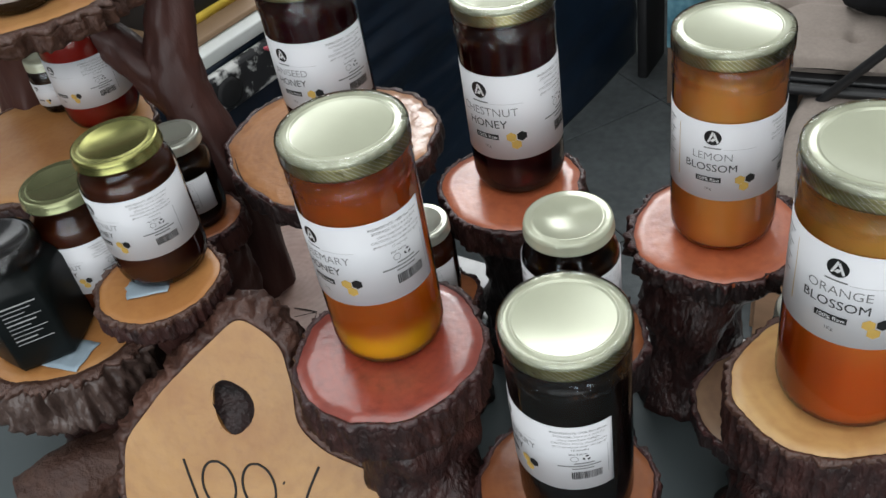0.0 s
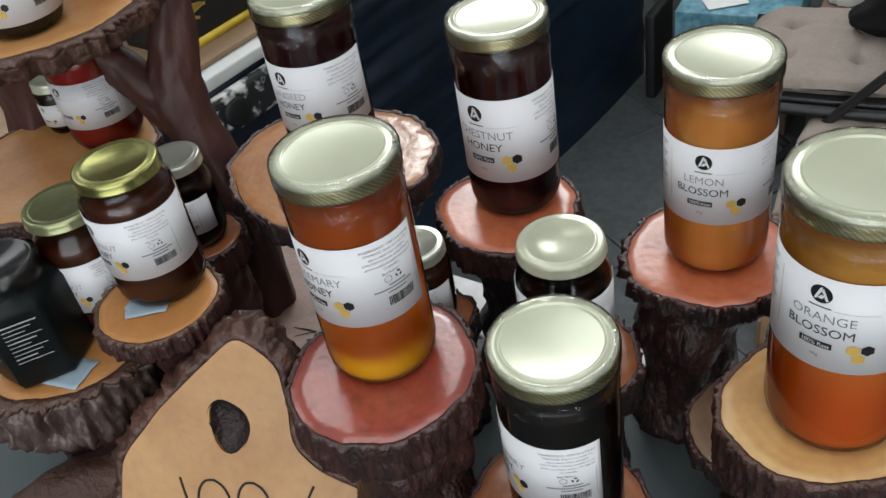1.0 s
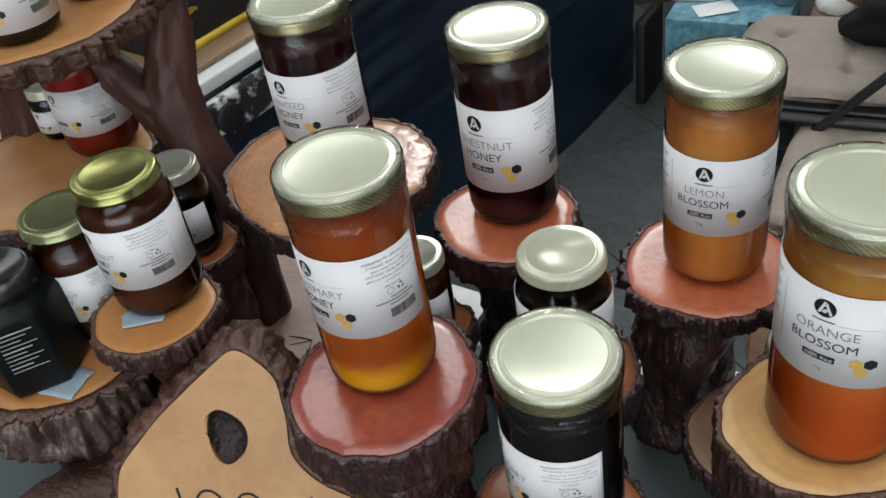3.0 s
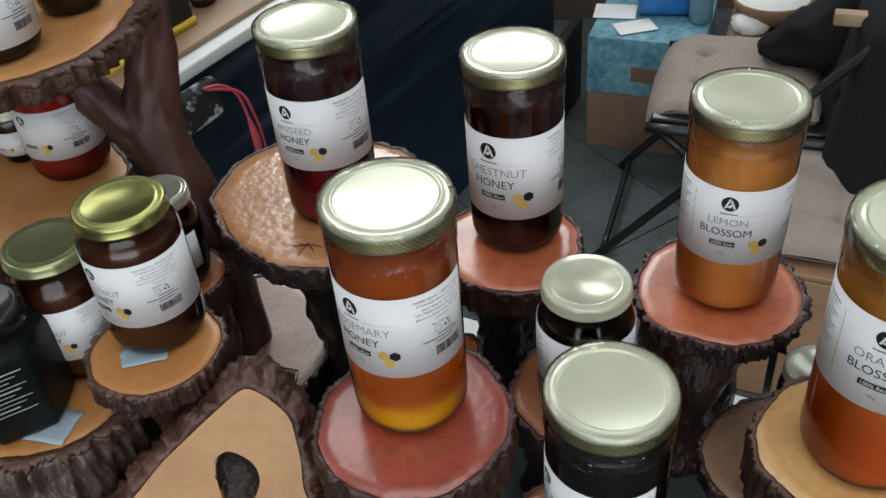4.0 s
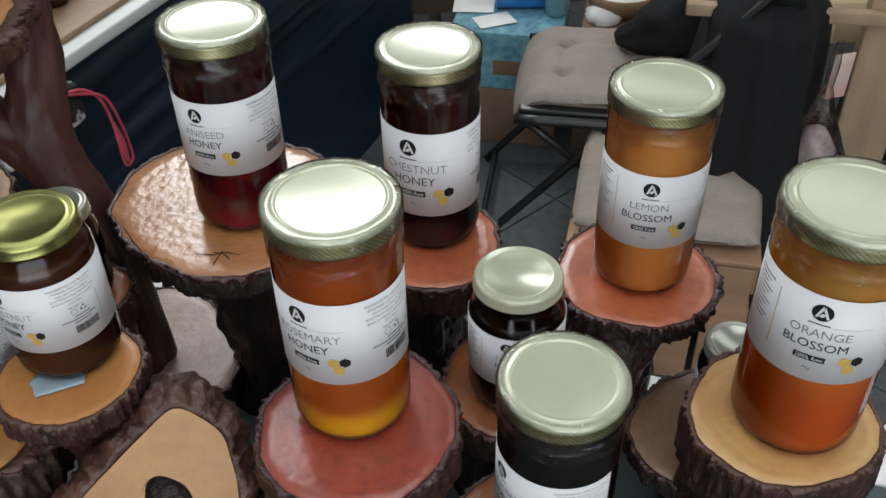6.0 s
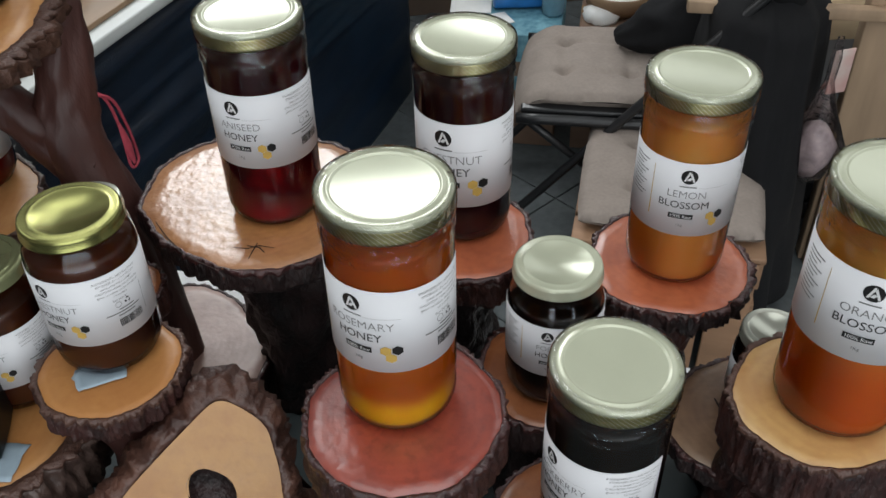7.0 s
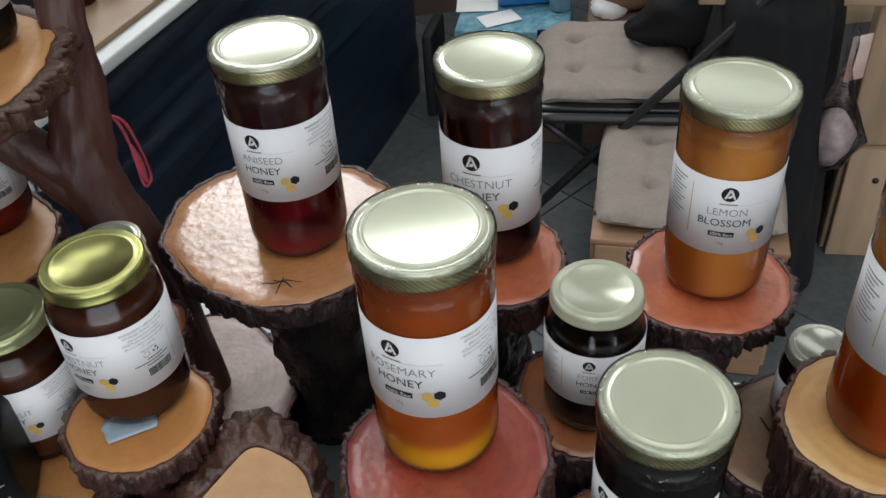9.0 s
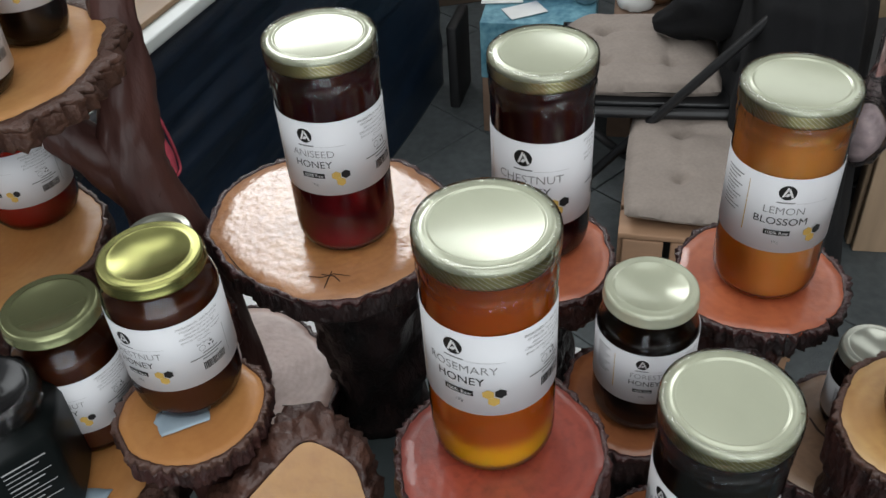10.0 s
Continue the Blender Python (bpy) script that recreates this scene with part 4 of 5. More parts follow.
def leaning_board():
    th = thing("wooden_sign", (-0.2484, 0.5291, 1.0967), "yellow wooden board with bark edge and handwriting", "sign", rx=64, ry=-3.5, rz=1)
    left = ((-0.140, -0.118), (-0.07, -0.112), (-0.016, -0.100), (0.017, -0.064), (0.05, -0.018), (0.066, 0.010))
    right = ((-0.140, 0.112), (-0.098, 0.112), (-0.076, 0.104), (-0.055, 0.066), (-0.025, 0.048), (0.010, 0.052), (0.045, 0.052), (0.066, 0.034))
    loop = []
    n = 130
    for i in range(n + 1):
        v = -0.140 + 0.206 * i / n
        loop.append((smooth_pick(right, v) + 0.0025 * noise.noise(Vector((v * 60, 1, 0))), v))
    for i in range(1, 20):
        q = i / 20
        loop.append((0.034 + (0.010 - 0.034) * q, 0.066 + 0.009 * math.sin(math.pi * q)))
    for i in range(n + 1):
        v = 0.066 - 0.206 * i / n
        loop.append((smooth_pick(left, v) + 0.0025 * noise.noise(Vector((v * 60, 5, 0))), v))
    for _ in range(70):
        inner = [((loop[i - 1][0] + loop[i][0] * 2 + loop[i + 1][0]) / 4, (loop[i - 1][1] + loop[i][1] * 2 + loop[i + 1][1]) / 4) for i in range(1, len(loop) - 1)]
        loop = [loop[0]] + inner + [loop[-1]]
    hole = [(0.0165 * math.cos(a) * (1 + 0.08 * math.cos(3 * a)) , 0.024 * math.sin(a) * (1 + 0.08 * math.cos(3 * a))) for a in np.linspace(0, 2 * math.pi, 28, endpoint=False)]
    bm = bmesh.new()
    def ring(pts, z):
        vs = [bm.verts.new((x, y, z)) for x, y in pts]
        return vs, [bm.edges.new((vs[i], vs[(i + 1) % len(vs)])) for i in range(len(vs))]
    o, oe = ring(loop, 0)
    h, he = ring(hole, 0)
    bmesh.ops.triangle_fill(bm, edges=oe + he, use_beauty=True, use_dissolve=False)
    h2, _ = ring([(x * 0.92, y * 0.92) for x, y in hole], -0.030)
    for i in range(len(h)):
        j = (i + 1) % len(h)
        bm.faces.new((h[i], h[j], h2[j], h2[i]))
    bmesh.ops.recalc_face_normals(bm, faces=bm.faces)
    part("cut_face", bm, FACE, th, smooth=False)
    part("knot_hole", lathe([(0, -0.010), (0.006, -0.012), (0.011, -0.007), (0.0150, -0.004), (0.0163, -0.0004)], 36,
         lambda a, r, z: (r * math.sqrt(math.cos(a) ** 2 + (1.45 * math.sin(a)) ** 2) * (1 + 0.08 * math.cos(3 * a)), z + 0.003 * noise.noise(Vector((r * 400, a * 3, 3))))), DARK_BARK, th, "dark knot hole")
    bm = bmesh.new()
    prev = None
    steps = [(-0.001, -0.003, 0), (0.0015, 0.0008, 0.4), (0.005, 0.0, 0.8)] + [(0.006 + 0.007 * math.sin(math.pi * (i + 1) / 13), -0.004 - 0.040 * i / 11, 1.5) for i in range(12)] + [(-0.02, -0.046, 0.3)]
    m = len(loop)
    for off, z, k in steps:
        vs = []
        for i, (x, y) in enumerate(loop):
            x0, y0 = loop[i - 1]
            x1, y1 = loop[(i + 1) % m]
            q = math.hypot(x1 - x0, y1 - y0) or 1
            nx, ny = (y1 - y0) / q, -(x1 - x0) / q
            top = max(0.0, min(1.0, (y - 0.02) / 0.05))
            d = off * (1 + 0.15 * top) + k * 0.004 * noise.noise(Vector((x * 70, y * 70, z * 45))) + k * 0.0045 * (0.4 - 1.8 * abs(noise.noise(Vector((x * 95, y * 95, z * 60))))) + k * 0.0018 * noise.noise(Vector((x * 300, y * 300, z * 250)))
            if y < -0.13:
                d = min(d, 0.002)
            vs.append(bm.verts.new((x + nx * d, max(y + ny * d, -0.1365), z + 0.003 * k * noise.noise(Vector((x * 90 + 3, y * 90, 2))))))
        if prev:
            for i in range(m):
                j = (i + 1) % m
                bm.faces.new((prev[i], prev[j], vs[j], vs[i]))
        prev = vs
    bm.faces.new(prev)
    bmesh.ops.recalc_face_normals(bm, faces=bm.faces)
    part("bark", bm, ROUGH_BARK, th, "flaking brown bark round the edge")

    def stroke(name, pts, r=0.0011):
        part(name, tube_bm([(x, y, 0.0004) for x, y in pts], [r] * len(pts), 6, squash=0.4), PEN, th, smooth=True)
    stroke("digit_one", [(-0.053, -0.038), (-0.052, -0.055), (-0.050, -0.082)])
    for cx, cy in ((-0.029, -0.066), (0.004, -0.074)):
        stroke("digit_zero", [(cx + 0.0135 * math.sin(a) , cy + 0.022 * math.cos(a)) for a in np.linspace(0.3, 6.6, 12)])
    stroke("percent_sign", [(0.058, -0.064), (0.046, -0.082), (0.036, -0.100)])
    stroke("percent_dot", [(0.025, -0.073), (0.0262, -0.074)], 0.0015)
    stroke("percent_dot", [(0.060, -0.095), (0.0612, -0.096)], 0.0015)
    return th


ROUGH_BARK = mat("flaking_bark", (0.12, 0.052, 0.034), 0.5, coat=0.35, coat_rough=0.25, second=(0.03, 0.011, 0.008), scale=50, bump=0.003, bump_scale=140)
leaning_board()

# ---- cracks ----
def world_crack(slice_thing, points, wide):
    inv = slice_thing.matrix_basis.inverted()
    crack_part(slice_thing, [tuple((inv @ Vector((x, y, slice_thing.location.z)))[:2]) for x, y in points], wide)


world_crack(ani, [(-0.200, 0.714), (-0.189, 0.709), (-0.179, 0.710), (-0.167, 0.703)], 0.0011)
world_crack(ani, [(-0.190, 0.695), (-0.185, 0.705), (-0.180, 0.714)], 0.0010)
world_crack(ani, [(-0.176, 0.699), (-0.179, 0.707), (-0.189, 0.713)], 0.0012)
world_crack(ani, [(-0.262, 0.771), (-0.254, 0.746), (-0.244, 0.723), (-0.231, 0.705), (-0.215, 0.687)], 0.0012)
world_crack(low, [(0.181, 0.547), (0.180, 0.534), (0.183, 0.519)], 0.0020)
world_crack(low, [(0.183, 0.496), (0.177, 0.473), (0.170, 0.459)], 0.0022)
world_crack(pale, [(-0.247, 0.750), (-0.233, 0.745), (-0.221, 0.740)], 0.0018)
world_crack(pale, [(-0.226, 0.708), (-0.223, 0.726), (-0.221, 0.740), (-0.245, 0.736)], 0.0014)

# ---- black six-sided jar ----
BLACK_LABEL = mat("black_glossy_label", (0.005, 0.007, 0.007), 0.4, coat=0.0, spread=0.2)
BLACK_LABEL.node_tree.nodes["Principled BSDF"].inputs["Specular IOR Level"].default_value = 0.2


def hex_jar(at, turn, label):
    jar = thing("honey_jar", at, label, "honey jar", "jars of honey", rz=turn)
    r, h = 0.043, 0.112

    def six(a, rr, z):
        c = math.cos(math.pi / 6) / math.cos((a % (math.pi / 3)) - math.pi / 6)
        q = max(0.0, min(1.0, (h - 0.022 - z) / 0.010))
        return rr * (1 + (c * 1.06 - 1) * q * 0.85), z
    part("body", lathe([(0, 0.002), (r * 0.8, 0), (r * 0.95, 0.003), (r, 0.008), (r, h - 0.034), (r * 0.95, h - 0.026), (r * 0.76, h - 0.019), (r * 0.76, h - 0.010), (0, h - 0.010)], 72, six), BLACK_LABEL, jar, "black six-sided body")
    R = r * 0.80
    lid = part("lid", lathe([(0, h - 0.003), (R * 0.78, h - 0.003), (R * 0.84, h - 0.001), (R * 0.93, h), (R, h - 0.003), (R * 1.0, h - 0.014), (R * 0.95, h - 0.0145)], 64), LID_BLACK, jar, "glossy black screw lid")
    part("shrink_film", lathe([(R * 0.9, h + 0.0006), (R * 1.02, h - 0.003), (R * 1.03, h - 0.014), (R * 0.99, h - 0.019)], 64, rough_edge(4)), FILM, jar, "clear film over the lid")
    face = r * 0.938
    for k, a in enumerate((-90, -150)):
        rows = []
        for i in range(10):
            w = 0.030 - 0.006 * ((i * 7 + k) % 3)
            rows += rect(-0.015 + w / 2, -i * 0.0044, w, 0.0008 if i % 4 else 0.0013)
        bm = flat_bm(*rows)
        bm.transform(pose(0, 0, 0, 0, 0, a + 90) @ pose(0, -face, 0.072, 90, 0, 0))
        part("print_bar_block", bm, INK_FAINT, jar, "rows of small pale print", smooth=False)
    return jar


hex_jar((-0.4287, 0.6188, 1.115), 24, "black six-sided jar with white print, black lid")

# ---- folded paper scraps under jars ----
SCRAP = mat("blue_grey_paper", (0.30, 0.38, 0.44), 0.5, spread=0.15, scale=60)


def scrap(at, rz, sx, sy, seed):
    bm = bmesh.new()
    bmesh.ops.create_grid(bm, x_segments=8, y_segments=6, size=0.5)
    for v in bm.verts:
        x, y = v.co.x, v.co.y
        v.co = Vector((x * sx * (1 + 0.2 * noise.noise(Vector((y * 3, seed, 0)))), y * sy, 0.0012 + 0.0012 * noise.noise(Vector((x * 5, y * 5, seed)))))
    ob = part("paper_scrap", bm, SCRAP)
    ob.matrix_basis = pose(*at, 0, 0, rz)
    ob.modifiers.new("thick", "SOLIDIFY").thickness = 0.0004
    return tagged(ob, "crumpled blue-grey paper scrap under a jar", "paper scrap", "paper scraps")


scrap((-0.309, 0.600, 1.1745), 8, 0.036, 0.022, 1)
scrap((-0.400, 0.593, 1.1155), -20, 0.040, 0.035, 2)

# ---- neighbouring counter with dark cloth ----
NAVY = mat("navy_cloth", (0.006, 0.014, 0.028), 0.36, spread=0.35, scale=14, bump=0.001, bump_scale=300)
NAVY.node_tree.nodes["Principled BSDF"].inputs["Specular IOR Level"].default_value = 0.5
TRIM = mat("white_trim", (0.62, 0.64, 0.62), 0.45, spread=0.08, scale=20)
TAN = mat("tan_board", (0.28, 0.18, 0.105), 0.5, spread=0.25, scale=25, stretch=(0.2, 1, 1))
counter = thing("market_counter", (0.484, 2.957, 0), "long market counter hung with dark navy cloth", "counter", rz=-126.4)
LONG = 2.9
bm = bmesh.new()
cols, rws = 140, 90
grid = []
for i in range(cols + 1):
    row = []
    for j in range(rws + 1):
        x, z = LONG * i / cols, 0.872 * j / rws
        f = 0.022 * noise.noise(Vector((x * 1.2 + z * 2.5, z * 9, 0))) + 0.014 * z * noise.noise(Vector((x * 1.1 + z * 2, z * 30 + x * 2.0, 3)))
        for z0, rise, deep in ((0.72, 0.030, 0.006), (0.66, 0.045, 0.007), (0.60, 0.020, 0.005), (0.50, 0.050, 0.006)):
            f += deep * math.exp(-((z - z0 - rise * (x - 1.3)) / 0.010) ** 2)
        row.append(bm.verts.new((x, f * (0.3 + z) + 0.006 * (1 - z / 0.865) * math.sin(x * 5), z + 0.004)))
    grid.append(row)
for i in range(cols):
    for j in range(rws):
        bm.faces.new((grid[i][j], grid[i][j + 1], grid[i + 1][j + 1], grid[i + 1][j]))
cloth = part("cloth_front", bm, NAVY, counter, "navy cloth hanging with faint pulled folds")
cloth.modifiers.new("thick", "SOLIDIFY").thickness = 0.004
part("cloth_end", box_bm(0.012, 0.68, 0.86, (0.02, -0.36, 0.004), bevel=0.004), NAVY, counter)
part("counter_top", box_bm(LONG + 0.02, 0.72, 0.026, (LONG / 2, -0.345, 0.876), bevel=0.004), TRIM, counter, "white edged counter top")
part("board", box_bm(LONG - 0.02, 0.66, 0.012, (LONG / 2, -0.350, 0.903), bevel=0.003), TAN, counter, "tan wooden board on the counter")

PATTERN = mat("patterned_fabric", (0.62, 0.62, 0.60), 0.7, second=(0.015, 0.015, 0.017), scale=34, bump=0.002)
for node in PATTERN.node_tree.nodes:
    if node.type == "VALTORGB":
        node.color_ramp.elements[0].position, node.color_ramp.elements[1].position = 0.47, 0.53
GOLD = mat("gold_print", (0.62, 0.42, 0.08), 0.4, metal=0.6)
BLACKBOX = mat("black_card", (0.010, 0.010, 0.011), 0.6)
YELLOW = mat("yellow_card", (0.70, 0.50, 0.06), 0.5)


def on_counter(x, y, z=0.9155):
    return counter.matrix_basis @ Vector((x, y, z))


bag = thing("patterned_pouch", on_counter(1.665, 0.024, 0.785), "black and white patterned fabric pouch hanging on the counter", "pouch", rz=-126.4)
bm = box_bm(0.20, 0.030, 0.082, (0, 0, 0), bevel=0.012, segs=3)
bmesh.ops.subdivide_edges(bm, edges=bm.edges[:], cuts=3, use_grid_fill=True)
for v in bm.verts:
    v.co += Vector((0, 0.006, 0.004)) * noise.noise(v.co * 18)
part("fabric", bm, PATTERN, bag)
part("dark_patch", lathe([(0, 0.004), (0.022, 0.003), (0.030, 0), (0.030, -0.004)], 24), BLACKBOX, bag).matrix_basis = pose(0.05, 0.018, 0.04, -90, 0, 0)
boxy = thing("gift_box", on_counter(1.60, -0.16), "black box with gold print and a yellow band", "box", rz=-126.4)
part("body", box_bm(0.24, 0.16, 0.13, bevel=0.003), BLACKBOX, boxy)
part("yellow_band", box_bm(0.242, 0.012, 0.016, (0, 0.079, 0.0)), YELLOW, boxy, "yellow band along the foot")
dark = thing("gift_box", on_counter(1.62, -0.42), "plain black box with a white edge strip", "box", rz=-126.4)
part("body", box_bm(0.30, 0.26, 0.15, bevel=0.003), BLACKBOX, dark)
part("edge_strip", box_bm(0.008, 0.004, 0.14, (0.06, 0.1315, 0.005)), TRIM, dark, "white edge strip")
rng = random.Random(3)
for i in range(7):
    star = part("gold_ornament", box_bm(rng.uniform(0.012, 0.04), 0.002, rng.uniform(0.006, 0.018), (0, 0, 0), bevel=0.0008), GOLD, boxy)
    star.matrix_basis = pose(rng.uniform(-0.08, 0.08), 0.081, rng.uniform(0.035, 0.1), 0, rng.uniform(-40, 40), 0)
for x, y, hh in ((1.40, -0.13, 0.095), (1.30, -0.16, 0.11), (1.20, -0.15, 0.09), (1.95, -0.13, 0.10)):
    small_jar(on_counter(x, y), -120, BROWN, "brown jar standing on the neighbouring counter", r=0.029, h=hh, lid_r=0.026, lid_mat=LID_BLACK, low=0.02, high=0.065)

# ---- pink wrist strap on the pouch ----
STRAP = mat("pink_strap", (0.50, 0.07, 0.10), 0.5, spread=0.3, scale=60)
strap = thing("wrist_strap", on_counter(1.60, 0.045, 0.868), "pink and red wrist strap hanging from the pouch", "strap", rz=-126.4)
part("loop", tube_bm([(0.010, -0.004, -0.006), (-0.030, 0, -0.018), (-0.062, 0.004, -0.052), (-0.078, 0.004, -0.120), (-0.080, 0.004, -0.205), (-0.098, 0.004, -0.214), (-0.106, 0.004, -0.195), (-0.096, 0.004, -0.120), (-0.068, 0.006, -0.050), (0.004, -0.004, -0.010)], [0.0032] * 10, 8), STRAP, strap)
part("tag", tube_bm([(-0.072, 0.010, -0.110), (-0.080, 0.010, -0.160), (-0.086, 0.010, -0.205)], [0.004, 0.011, 0.004], 10, squash=0.4), STRAP, strap, "red fabric tag")

# ---- tufted cushions ----
LINEN = mat("beige_linen", (0.27, 0.225, 0.195), 0.85, spread=0.12, scale=120, bump=0.0006)


def cushion_bm(sx, sy, h, tufts=((-0.2, -0.2), (0.2, -0.2), (-0.2, 0.2), (0.2, 0.2)), droop=0.0):
    bm = bmesh.new()
    n = 44
    def pt(i, j, up):
        u, v = 2 * i / n - 1, 2 * j / n - 1
        e = max(0.0, 1 - max(abs(u), abs(v)) ** 6) ** 0.5 * (1 - 0.25 * (u * u + v * v) / 2)
        z = h * (0.5 + up * 0.5 * e)
        if up > 0:
            for tx, ty in tufts:
                d = math.hypot((u / 2 - tx) * sx, (v / 2 - ty) * sy)
                z -= h * 0.30 * math.exp(-(d / 0.018) ** 2) + h * 0.13 * math.exp(-(d / 0.07) ** 2)
            for tx, ty in tufts:
                z -= h * 0.05 * math.exp(-((u / 2 - tx) * sx / 0.014) ** 2) * (1 - v * v) + h * 0.12 * math.exp(-((v / 2 - ty) * sy / 0.014) ** 2) * (1 - u * u) * (0.5 + 0.5 * noise.noise(Vector((u * 4, v, ty))))
            z += 0.006 * noise.noise(Vector((u * 3, v * 3, sx)))
        k = 1 - 0.05 * (abs(v) ** 2) * (abs(u) ** 2)
        q = max(0, -u - 0.55)
        return (u * sx / 2 * k, v * sy / 2 * k, z - droop * q * q)
    top = [[bm.verts.new(pt(i, j, 1)) for j in range(n + 1)] for i in range(n + 1)]
    bot = [[bm.verts.new(pt(i, j, -1)) for j in range(n + 1)] for i in range(n + 1)]
    for i in range(n):
        for j in range(n):
            bm.faces.new((top[i][j], top[i + 1][j], top[i + 1][j + 1], top[i][j + 1]))
            bm.faces.new((bot[i][j], bot[i][j + 1], bot[i + 1][j + 1], bot[i + 1][j]))
    bmesh.ops.remove_doubles(bm, verts=bm.verts, dist=0.0006)
    bmesh.ops.recalc_face_normals(bm, faces=bm.faces)
    return bm


# ---- wooden crate with a cushion ----
CRATE = mat("raw_crate_wood", (0.31, 0.18, 0.105), 0.65, spread=0.3, scale=25, stretch=(0.15, 1, 1), bump=0.0008)
crate = thing("wooden_crate", (0.805, 1.68, 0), "raw wooden slatted crate used as a stool", "crate", rz=-28)
for sy in (-0.24, 0.24):
    for x in (-0.155, -0.052, 0.052, 0.155):
        part("side_slat", box_bm(0.088, 0.018, 0.360, (x, sy, 0.004), bevel=0.003), CRATE, crate)
for sx in (-0.201, 0.201):
    for z in (0.02, 0.15, 0.28):
        part("side_slat", box_bm(0.018, 0.46, 0.085, (sx, 0, z), bevel=0.003), CRATE, crate)
for sx in (-0.18, 0.18):
    for sy in (-0.21, 0.21):
        part("corner_post", box_bm(0.02, 0.04, 0.365, (sx, sy, 0), bevel=0.002), CRATE, crate)
for i in range(5):
    part("top_slat", box_bm(0.42, 0.085, 0.014, (0, -0.205 + i * 0.1025, 0.3655), bevel=0.003), CRATE, crate)
cush = part("seat_cushion", cushion_bm(0.42, 0.46, 0.060), LINEN)
cush.matrix_basis = pose(0.805, 1.68, 0.380, 0, 0, -28)
tagged(cush, "beige tufted linen cushion lying on a crate", "cushion", "chair cushions")

# ---- folding chair with cushion and jacket ----
STEEL = mat("black_chair_steel", (0.012, 0.012, 0.013), 0.4, coat=0.2)
JACKET = mat("black_jacket", (0.003, 0.003, 0.004), 0.95, spread=0.4, scale=20, bump=0.002, bump_scale=40)
chair = thing("folding_chair", (0.83, 2.085, 0), "black steel folding chair with a cushion on it", "chair", rz=-24)
for sy in (-0.235, 0.235):
    part("long_leg", tube_bm([(-0.36, sy, 0.012), (0.02, sy, 0.46), (0.36, sy, 0.86)], [0.012] * 3, 10), STEEL, chair)
    part("short_leg", tube_bm([(0.30, sy * 0.9, 0.012), (-0.22, sy * 0.9, 0.44)], [0.011] * 2, 10), STEEL, chair)
    part("seat_rail", tube_bm([(-0.24, sy * 0.95, 0.445), (0.26, sy * 0.95, 0.445)], [0.014] * 2, 10), STEEL, chair)
part("seat", box_bm(0.46, 0.42, 0.016, (0, 0, 0.45), bevel=0.005), STEEL, chair)
part("backrest", box_bm(0.02, 0.44, 0.16, (0.33, 0, 0.70), bevel=0.008), STEEL, chair)
for x, z in ((-0.33, 0.045), (0.27, 0.035)):
    part("crossbar", tube_bm([(x, -0.225, z), (x, 0.225, z)], [0.009] * 2, 8), STEEL, chair)
cush = part("seat_cushion", cushion_bm(0.42, 0.40, 0.070, droop=0.25), LINEN)
cush.matrix_basis = pose(0.79, 2.105, 0.450, 0, 0, -24)
tagged(cush, "beige tufted linen cushion drooping over a chair seat", "cushion", "chair cushions")


def drape(name, label, at, rz, wide, high, depth, seed, m):
    bm = bmesh.new()
    nx, nz = 36, 40
    grid = []
    for i in range(nx * 2):
        a = 2 * math.pi * i / (nx * 2)
        col = []
        for j in range(nz + 1):
            q = j / nz
            flare = 0.72 + 0.5 * (1 - q) ** 0.8 if q < 0.9 else 0.72 * math.sqrt(max(0.02, (1 - q) / 0.1))
            w = 1 + 0.18 * noise.noise(Vector((math.cos(a) * 2.2, math.sin(a) * 2.2, q * 1.5 + seed))) + 0.08 * noise.noise(Vector((math.cos(a) * 6, math.sin(a) * 6, q * 3 + seed)))
            col.append(bm.verts.new((depth / 2 * math.cos(a) * flare * w, wide / 2 * math.sin(a) * flare * w, q * high)))
        grid.append(col)
    for i in range(nx * 2):
        k = (i + 1) % (nx * 2)
        for j in range(nz):
            bm.faces.new((grid[i][j], grid[k][j], grid[k][j + 1], grid[i][j + 1]))
    bm.faces.new([c[nz] for c in grid])
    bm.faces.new([c[0] for c in grid][::-1])
    bmesh.ops.recalc_face_normals(bm, faces=bm.faces)
    ob = part(name, bm, m)
    ob.matrix_basis = pose(*at, 0, 0, rz)
    return ob


jacket = thing("jacket", (1.12, 1.93, 0.0), "black jacket hung over the back of a chair", "jacket", rz=-24)
jb = drape("body", "", (0, 0, 0.04), 0, 0.74, 0.80, 0.34, 2, JACKET)
jb.parent = jacket
part("collar", tube_bm([(0.02, -0.21, 0.79), (0.04, 0.0, 0.825), (0.02, 0.21, 0.79)], [0.04, 0.048, 0.04], 18, 0.3, 3, squash=0.7), JACKET, jacket)

inv = jacket.matrix_basis.inverted()
for name, pts, radii in (("sleeve", ((0.86, 2.15, 0.535), (0.97, 2.06, 0.60), (1.10, 1.95, 0.74)), (0.018, 0.080, 0.12)), ("hem", ((0.93, 1.88, 0.53), (1.02, 1.88, 0.55), (1.12, 1.90, 0.60)), (0.04, 0.085, 0.12))):
    part(name, tube_bm([tuple(inv @ Vector(p)) for p in pts], radii, 30, 0.35, 5), JACKET, jacket)

